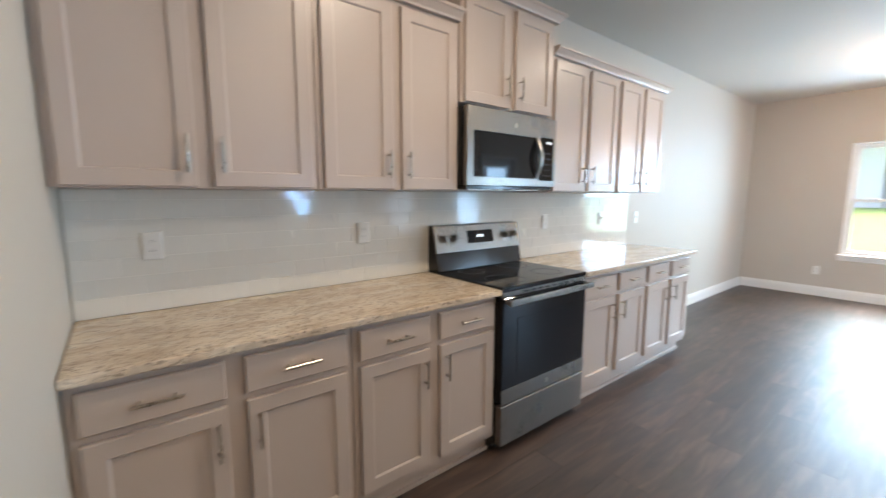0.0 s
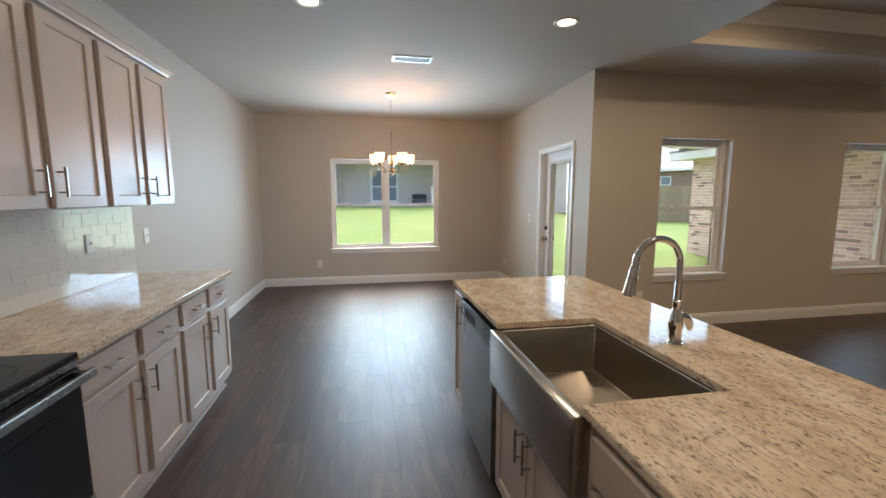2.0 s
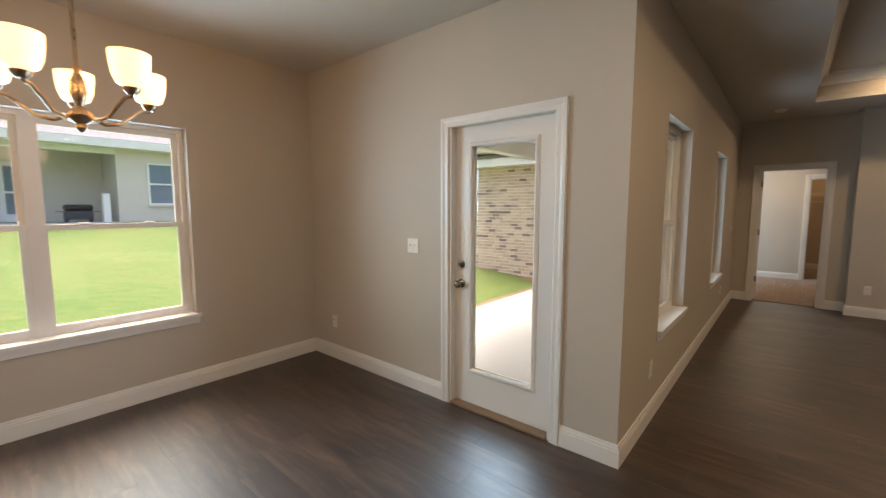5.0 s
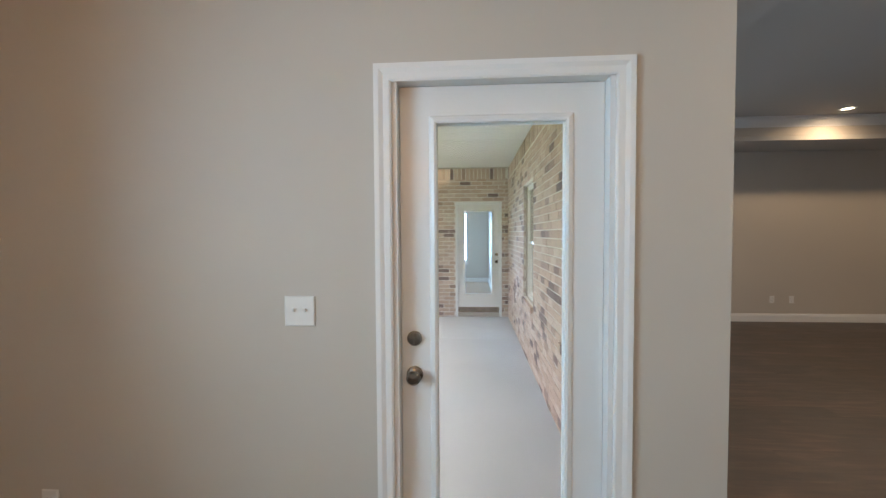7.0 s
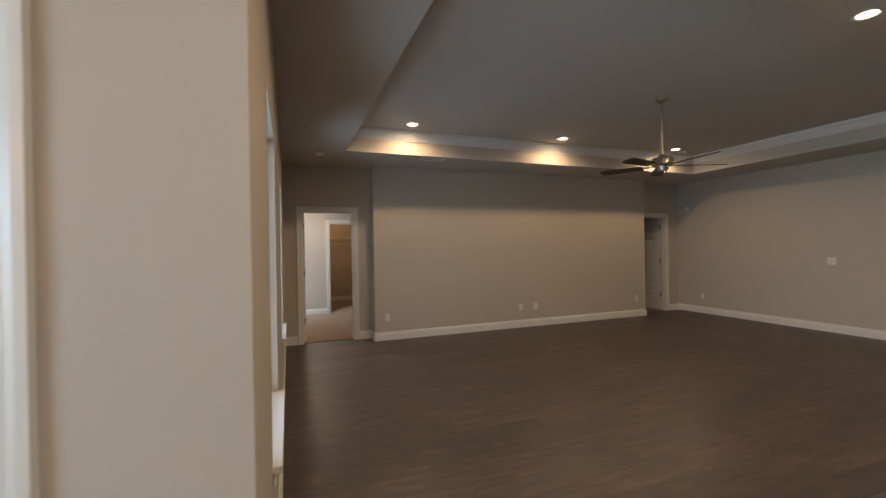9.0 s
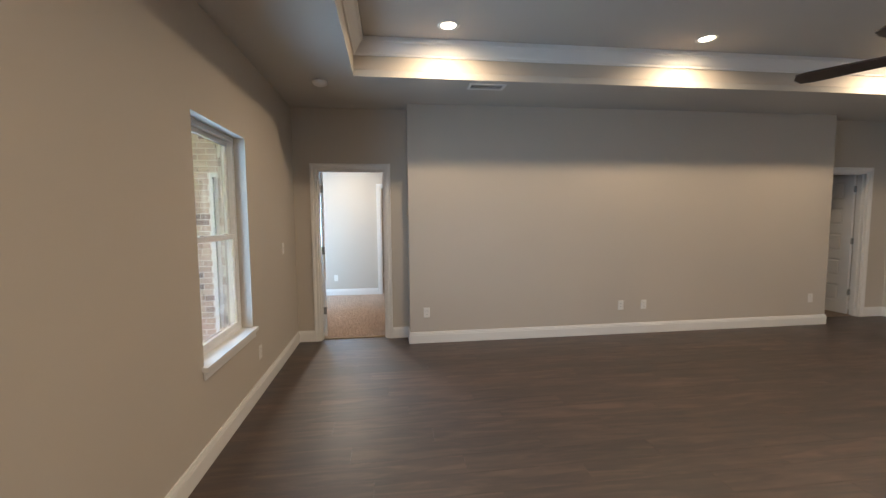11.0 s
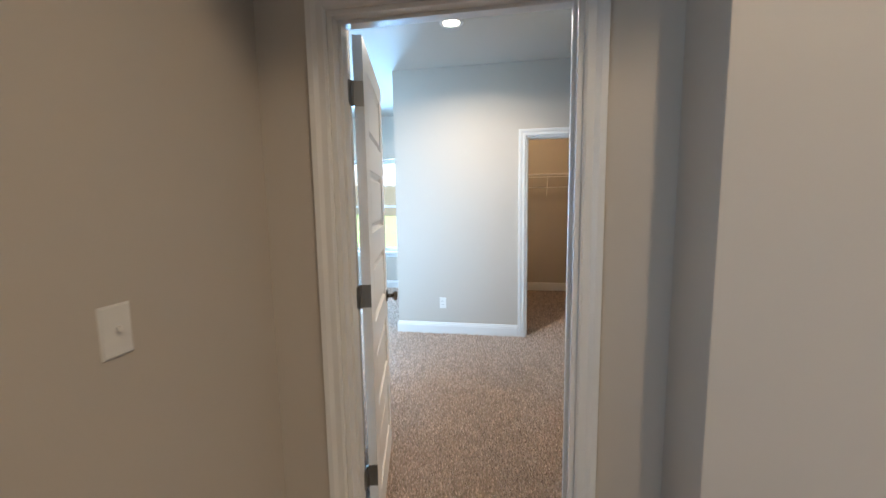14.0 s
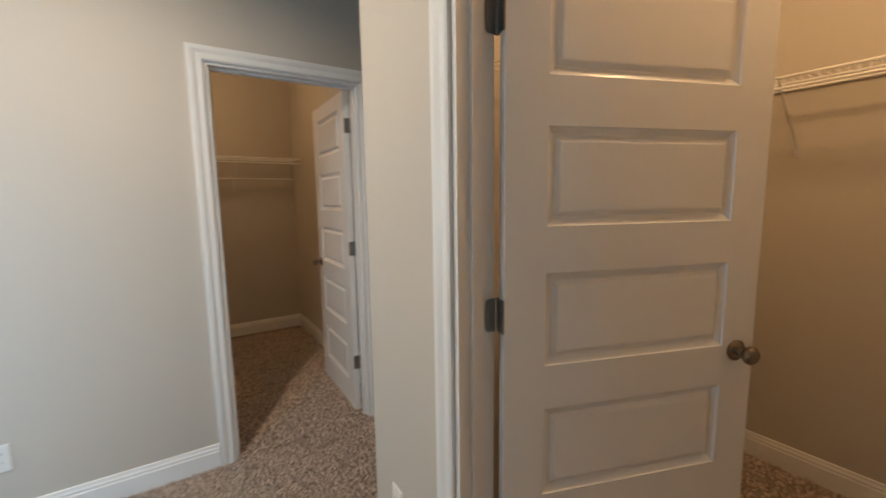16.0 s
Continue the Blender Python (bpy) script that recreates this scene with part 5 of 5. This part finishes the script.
def house_window(house, x0, z0, x1, z1, y, face):
    """A far window on a wall that looks along face * y."""
    put = lambda u, v, w: (u, y + face * w, v)
    mid = (z0 + z1) / 2
    win = part("window", holed(x0, x1, z0, z1, [(x0 + 0.06, x1 - 0.06, z0 + 0.06, mid - 0.03), (x0 + 0.06, x1 - 0.06, mid + 0.03, z1 - 0.06)], -0.02, 0.05, put), VINYL, house, "white window frame")
    part("pane", boxes((x0 + 0.05, min(y - face * 0.02, y + face * 0.02), z0 + 0.05, x1 - 0.05, max(y - face * 0.02, y + face * 0.02), z1 - 0.05)), DARK_PANE, win)
    part("sill", boxes((x0 - 0.05, min(y, y + face * 0.09), z0 - 0.07, x1 + 0.05, max(y, y + face * 0.09), z0 - 0.002)), SIDING_BRICK, win)


DARK_PANE = material("house_window_glass", (0.16, 0.22, 0.28), 0.05, vary=0.1, scale=1.0)


def neighbour_house():
    g, y = 0.86, 16.0
    h = root("house", pose(0, 0, 0), "pale brick neighbouring house with a covered patio", "house")
    walls = boxes((-14.0, y, g - 0.4, 0.07, y + 9, 3.75), (0.07, y + 2.4, g - 0.4, 5.72, y + 9, 3.75), (5.72, y, g - 0.4, 16.0, y + 9, 3.75))
    part("wall", walls, SIDING_BRICK, h)
    part("header", boxes((0.07, y, 3.47, 5.72, y + 0.2, 3.75), (0.07, y + 0.2, 3.70, 5.72, y + 2.38, 3.75)), VINYL, h, "white beam and ceiling over the patio")
    part("roof", hip_roof(bmesh.new(), -14.0, y, 16.0, y + 9, 3.98, 2.6), SHINGLE, h)
    part("fascia", boxes((-14.5, y - 0.52, 3.68, 16.5, y - 0.48, 3.97), (-14.5, y - 0.48, 3.68, 16.5, y - 0.001, 3.70)), VINYL, h, "white fascia and soffit")
    part("patio_step", boxes((0.07, y - 0.3, g - 0.4, 5.72, y + 2.4, g + 0.06)), CONCRETE, h)
    house_window(h, 6.70, 1.58, 7.58, 3.23, y, -1)
    house_window(h, 10.2, 1.58, 11.1, 3.23, y, -1)
    house_window(h, -5.2, 1.58, -3.6, 3.23, y, -1)
    for k in range(2):
        x0 = 1.88 + k * 0.86
        put = lambda u, v, w: (u, y + 2.4 - w, v)
        door = part("french_door", holed(x0, x0 + 0.84, g + 0.08, 3.14, [(x0 + 0.14, x0 + 0.70, 1.22, 1.99), (x0 + 0.14, x0 + 0.70, 2.06, 2.98)], 0.002, 0.07, put), VINYL, h, "white glazed patio door")
        part("pane", boxes((x0 + 0.12, y + 2.35, 1.18, x0 + 0.72, y + 2.375, 3.0)), DARK_PANE, door)


neighbour_house()
locker = part("patio_locker", boxes((5.27, 16.1, 0.921, 5.49, 16.4, 2.0), bevel=0.012), VINYL)
tagged(locker, "slim upright white box on the neighbour's patio", "locker")


def barbecue():
    b = root("grill", pose(4.66, 16.9, 0.922), "dark covered barbecue grill on the neighbour's patio", "grill")
    part("cart", boxes((-0.40, -0.25, 0.10, 0.40, 0.25, 0.42), bevel=0.02), FABRIC_GREY, b)
    part("lid", boxes((-0.42, -0.26, 0.422, 0.42, 0.26, 0.66), bevel=0.09, segments=3), BLACK, b)
    part("side_shelf", boxes((-0.62, -0.22, 0.38, -0.425, 0.22, 0.42), (0.425, -0.22, 0.38, 0.62, 0.22, 0.42), bevel=0.01), STEEL, b)
    for x in (-0.35, 0.35):
        part("wheel", turned([(0.07, -0.03), (0.075, 0.0), (0.07, 0.03)], (x, 0.0, 0.075), "y", 16), RUBBER, b)


barbecue()


def far_house(x, y, g, w, d, mat, label, turn=0):
    h = root("house", pose(x, y, g, 0, 0, turn), label, "house")
    part("wall", boxes((-w / 2, -d / 2, -0.5, w / 2, d / 2, 2.75)), mat, h)
    part("roof", hip_roof(bmesh.new(), -w / 2, -d / 2, w / 2, d / 2, 2.95, 3.0), SHINGLE, h)
    part("fascia", boxes((-w / 2 - 0.5, -d / 2 - 0.5, 2.76, w / 2 + 0.5, d / 2 + 0.5, 2.94)), VINYL, h, "white fascia and soffit")
    for k in range(4):
        x0 = -w / 2 + (k + 0.5) * w / 4 - 0.45
        house_window(h, x0, 0.8, x0 + 0.9, 2.3, -d / 2, -1)
        house_window(h, x0, 0.8, x0 + 0.9, 2.3, d / 2, 1)
    return h


far_house(34.0, 27.0, 0.91, 16.0, 11.0, PINK_BRICK, "red brick house with a grey hip roof beyond the fence", -62)
far_house(50.0, 3.0, -0.2, 15.0, 11.0, PINK_BRICK, "brick house with a grey hip roof beyond the fence", -90)
far_house(50.0, -22.0, -0.26, 15.0, 11.0, SIDING_BRICK, "pale brick house with a grey roof beyond the fence", -90)


def fence(x0, y0, x1, y1, count, label):
    """Close-boarded privacy fence: boards, posts and two rails."""
    f = root("fence", pose(0, 0, 0), label, "fence")
    d = Vector((x1 - x0, y1 - y0, 0))
    step, u = d / count, d.normalized()
    nrm = Vector((-u.y, u.x, 0))
    turn = math.atan2(u.y, u.x)
    board = boxes((0.0, -0.009, -0.35, step.length - 0.008, 0.009, 1.83), bevel=0.0)
    me = bpy.data.meshes.new("board")
    board.to_mesh(me)
    board.free()
    me.materials.append(CEDAR)

    for k in range(count):
        p = Vector((x0, y0, 0)) + step * k
        ob = new("board", me)
        ob.matrix_world = pose(p.x, p.y, lawn_level(p.x, p.y) + 0.02 * math.sin(k * 1.7), 0, 0, math.degrees(turn))
        ob.parent = f
    for k in range(0, count + 1, max(1, count // 8)):
        p = Vector((x0, y0, 0)) + step * k + nrm * 0.07
        z = lawn_level(p.x, p.y)
        part("post", boxes((p.x - 0.045, p.y - 0.045, z - 0.4, p.x + 0.045, p.y + 0.045, z + 1.75)), CEDAR, f)
    return f


fence(12.3, 12.9, 33.0, 7.0, 146, "tall weathered cedar board fence along the lawn")
fence(33.0, 7.0, 33.0, -14.0, 142, "tall weathered cedar board fence behind the bedroom lawn")



# ---------------------------------------------------------------- pieces: tiles, planks, bricks
def shared_mesh(name, bm, mat):
    me = bpy.data.meshes.new(name)
    bmesh.ops.recalc_face_normals(bm, faces=bm.faces)
    bm.to_mesh(me)
    bm.free()
    me.materials.append(mat)
    return me


def chamfered(w, h, t, c):
    """A thin piece lying in x-z with its face towards -y, chamfered at the front."""
    bm = bmesh.new()
    loop = rect_rings(bm, 0, 0, w, h, [(0.0, t), (0.0, c), (c, 0.0)], lambda u, v, y: (u, -y, v), face=t)
    bm.faces.new(loop)
    return bm


def backsplash():
    s = root("backsplash", pose(0, 0, 0), "glossy off-white subway tile backsplash", "backsplash", kind="structure")
    y0, y1, z0, z1 = -7.76, -3.655, 0.916, 1.412
    part("grout", boxes((0.0005, y0, z0, 0.0098, y1, z1)), GROUT, s)
    tw, th, j = 0.152, 0.076, 0.0018
    shared = {}
    rows = int((z1 - z0) / th) + 1
    for r in range(rows):
        za = z0 + r * th
        hgt = min(th - j, z1 - za)
        if hgt < 0.01:
            continue
        y = y0 - (tw / 2 if r % 2 else 0)
        while y < y1:
            a, b = max(y, y0), min(y + tw - j, y1)
            if b - a > 0.012:
                key = (round(b - a, 3), round(hgt, 3))
                if key not in shared:
                    shared[key] = shared_mesh("tile", chamfered(b - a, hgt, 0.006, 0.0007), TILE)
                ob = new("tile", shared[key])
                ob.matrix_world = pose(0.0047, a, za, random.uniform(-0.25, 0.25), 0, 90 + random.uniform(-0.35, 0.35))
                ob.parent = s
            y += tw


backsplash()


def plank_floor():
    pw, pl, gap = 0.182, 1.22, 0.0010
    fl = bpy.data.objects["floor"]
    full = shared_mesh("plank", boxes((0, 0, -0.0065, pw - gap, pl - gap, 0.0)), PLANK)
    near, rest = 0, bmesh.new()
    n = int(math.ceil(9.72 / pw))
    for k in range(n):
        x0, x1 = k * pw + 0.004, (k + 1) * pw + 0.004
        top = -0.004 if x1 <= 3.97 else (-2.990 if x0 >= 3.97 else -0.004)
        y = -11.09 - ((k * 0.437) % 1.0) * pl
        while y < top:
            a, b = max(y, -11.09), min(y + pl, top)
            xe = min(x1, 9.72)
            if x0 < 3.97 < x1 and b > -2.990:
                xe = 3.969
                if a < -2.990:
                    box(rest, 3.9691, a, -0.0065, x1 - gap, -2.992, 0.0)
            if b - a > 0.02:
                whole = abs((b - a) - pl) < 1e-6 and abs(xe - x1) < 1e-6
                if whole and near < 300 and a > -8.6:
                    ob = new("plank", full)
                    ob.matrix_world = pose(x0, a, 0)
                    ob.parent = fl
                    near += 1
                else:
                    box(rest, x0, a, -0.0065, xe - gap, b - gap, 0.0)
            y += pl
    tagged(part("planks", rest, PLANK_REST, fl), kind="stuff")


plank_floor()


def carpet_pile(x0, x1, y0, y1, step):
    """Short leaning tufts over the carpet, as one mesh."""
    rng = np.random.default_rng(4)
    gx, gy = np.meshgrid(np.arange(x0, x1, step), np.arange(y0, y1, step))
    n = gx.size
    cx, cy = gx.ravel() + rng.uniform(-0.6, 0.6, n) * step, gy.ravel() + rng.uniform(-0.6, 0.6, n) * step
    a0 = rng.uniform(0, 6.283, n)
    r = step * rng.uniform(0.45, 0.75, n)
    verts = np.zeros((n, 4, 3))
    for k in range(3):
        verts[:, k, 0], verts[:, k, 1], verts[:, k, 2] = cx + r * np.cos(a0 + 2.094 * k), cy + r * np.sin(a0 + 2.094 * k), 0.006
    verts[:, 3, 0], verts[:, 3, 1] = cx + rng.uniform(-0.6, 0.6, n) * step, cy + rng.uniform(-0.6, 0.6, n) * step
    verts[:, 3, 2] = 0.006 + rng.uniform(0.006, 0.024, n)
    base = (np.arange(n) * 4)[:, None, None]
    tris = (base + np.array([[0, 1, 3], [1, 2, 3], [2, 0, 3]])[None]).reshape(-1, 3)
    me = bpy.data.meshes.new("carpet_pile")
    me.from_pydata(verts.reshape(-1, 3).tolist(), [], tris.tolist())
    me.materials.append(PILE)
    ob = new("carpet_pile", me)
    ob.parent = bpy.data.objects["carpet_floor"]
    return tagged(ob, kind="stuff")


carpet_pile(9.77, 12.55, -4.30, -2.985, 0.012)
carpet_pile(10.67, 12.55, -2.985, -1.6, 0.012)
carpet_pile(11.65, 12.55, -5.5, -4.30, 0.014)
carpet_pile(9.80, 11.51, -6.18, -4.32, 0.017)
carpet_pile(12.57, 14.70, -4.86, -2.70, 0.016)
carpet_pile(12.57, 14.70, -2.56, 0.4, 0.018)


def brick_wall(name, put_pose, length, z0, z1, holes, near, label, soldier=True):
    """Running-bond veneer. Local x along the wall, face towards -y at y = -0.03, backing of mortar."""
    bw, bh, j, t = 0.203, 0.066, 0.011, 0.030
    w = root(name, put_pose, label, "wall", kind="structure")
    put = lambda u, v, y: (u, y, v)
    part("mortar", holed(0.0, length, z0, z1, holes, -t + 0.0045, 0.0, put), MORTAR, w)
    shared, count, rest = {}, 0, bmesh.new()

    def piece(a, b, za, hgt):
        nonlocal count
        key = (round(b - a, 3), round(hgt, 3))
        if near[0] < a < near[1] and near[2] < za < near[3] and count < 300:
            if key not in shared:
                shared[key] = shared_mesh("brick", chamfered(b - a, hgt, t, 0.0015), BRICK)
            ob = new("brick", shared[key])
            ob.parent = w
            ob.matrix_basis = pose(a, random.uniform(-0.003, 0.002), za)
            count += 1
        else:
            d = random.uniform(-0.003, 0.002)
            box(rest, a, -t + d, za, b, -0.001, za + hgt)

    top = z1 - (0.205 if soldier else 0.0)
    r = 0
    z = z0
    while z < top - 0.02:
        hgt = min(bh, top - z)
        x = -(bw + j) / 2 if r % 2 else 0.0
        while x < length:
            spans = [(max(x, 0.0), min(x + bw, length))]
            for ha, hb, va, vb in holes:
                if z + hgt > va and z < vb:
                    cut = []
                    for a, b in spans:
                        if b <= ha or a >= hb:
                            cut.append((a, b))
                        else:
                            if a < ha:
                                cut.append((a, ha))
                            if b > hb:
                                cut.append((hb, b))
                    spans = cut
            for a, b in spans:
                if b - a > 0.02:
                    piece(a, b, z, hgt)
            x += bw + j
        z += bh + j
        r += 1
    if soldier:
        x = 0.0
        while x < length - bh:
            piece(x, x + bh, top, z1 - top - 0.004)
            x += bh + j
    # rowlock sills under the openings
    for ha, hb, va, vb in holes:
        if va > 0.3:
            x = ha - 0.05
            while x < hb:
                box(rest, x, -t - 0.03, va - 0.075, x + bh, -0.001, va - 0.004)
                x += bh + j
    tagged(part("bricks", rest, BRICK_REST, w), kind="stuff")
    return w


brick_wall("brick_wall_1", pose(10.47, 2.97, 0, 0, 0, -90), 5.74, -0.30, 2.715, [(2.97 - F_DOOR[1] - 0.03, 2.97 - F_DOOR[0] + 0.03, -0.30, 2.07)], (2.0, 5.0, 0.7, 1.75), "mottled tan and brown brick patio wall")
brick_wall("brick_wall_2", pose(10.44, -2.80, 0, 0, 0, 180), 6.27, -0.20, 2.715,
           [(10.44 - g[1], 10.44 - g[0], g[2], g[3]) for g in G_WINS], (0.0, 6.0, 1.1, 1.8), "mottled tan and brown brick patio wall with two windows")
bo = part("patio_outlet_cover", boxes((10.405, -1.31, 0.39, 10.436, -1.23, 0.50), bevel=0.008), PLASTIC)
tagged(bo, "white weatherproof outlet cover on the brick wall", "outlet")
part("door_brickmould", holed(F_DOOR[0] - 0.03, F_DOOR[1] + 0.03, PATIO_Z + 0.02, 2.07, [(F_DOOR[0] + 0.018, F_DOOR[1] - 0.018, -1, 2.02)], 10.435, 10.469, lambda u, v, w: (w, u, v)), VINYL)
tagged(bpy.data.objects["door_brickmould"], "white exterior door frame in the brick wall", "trim", kind="structure")
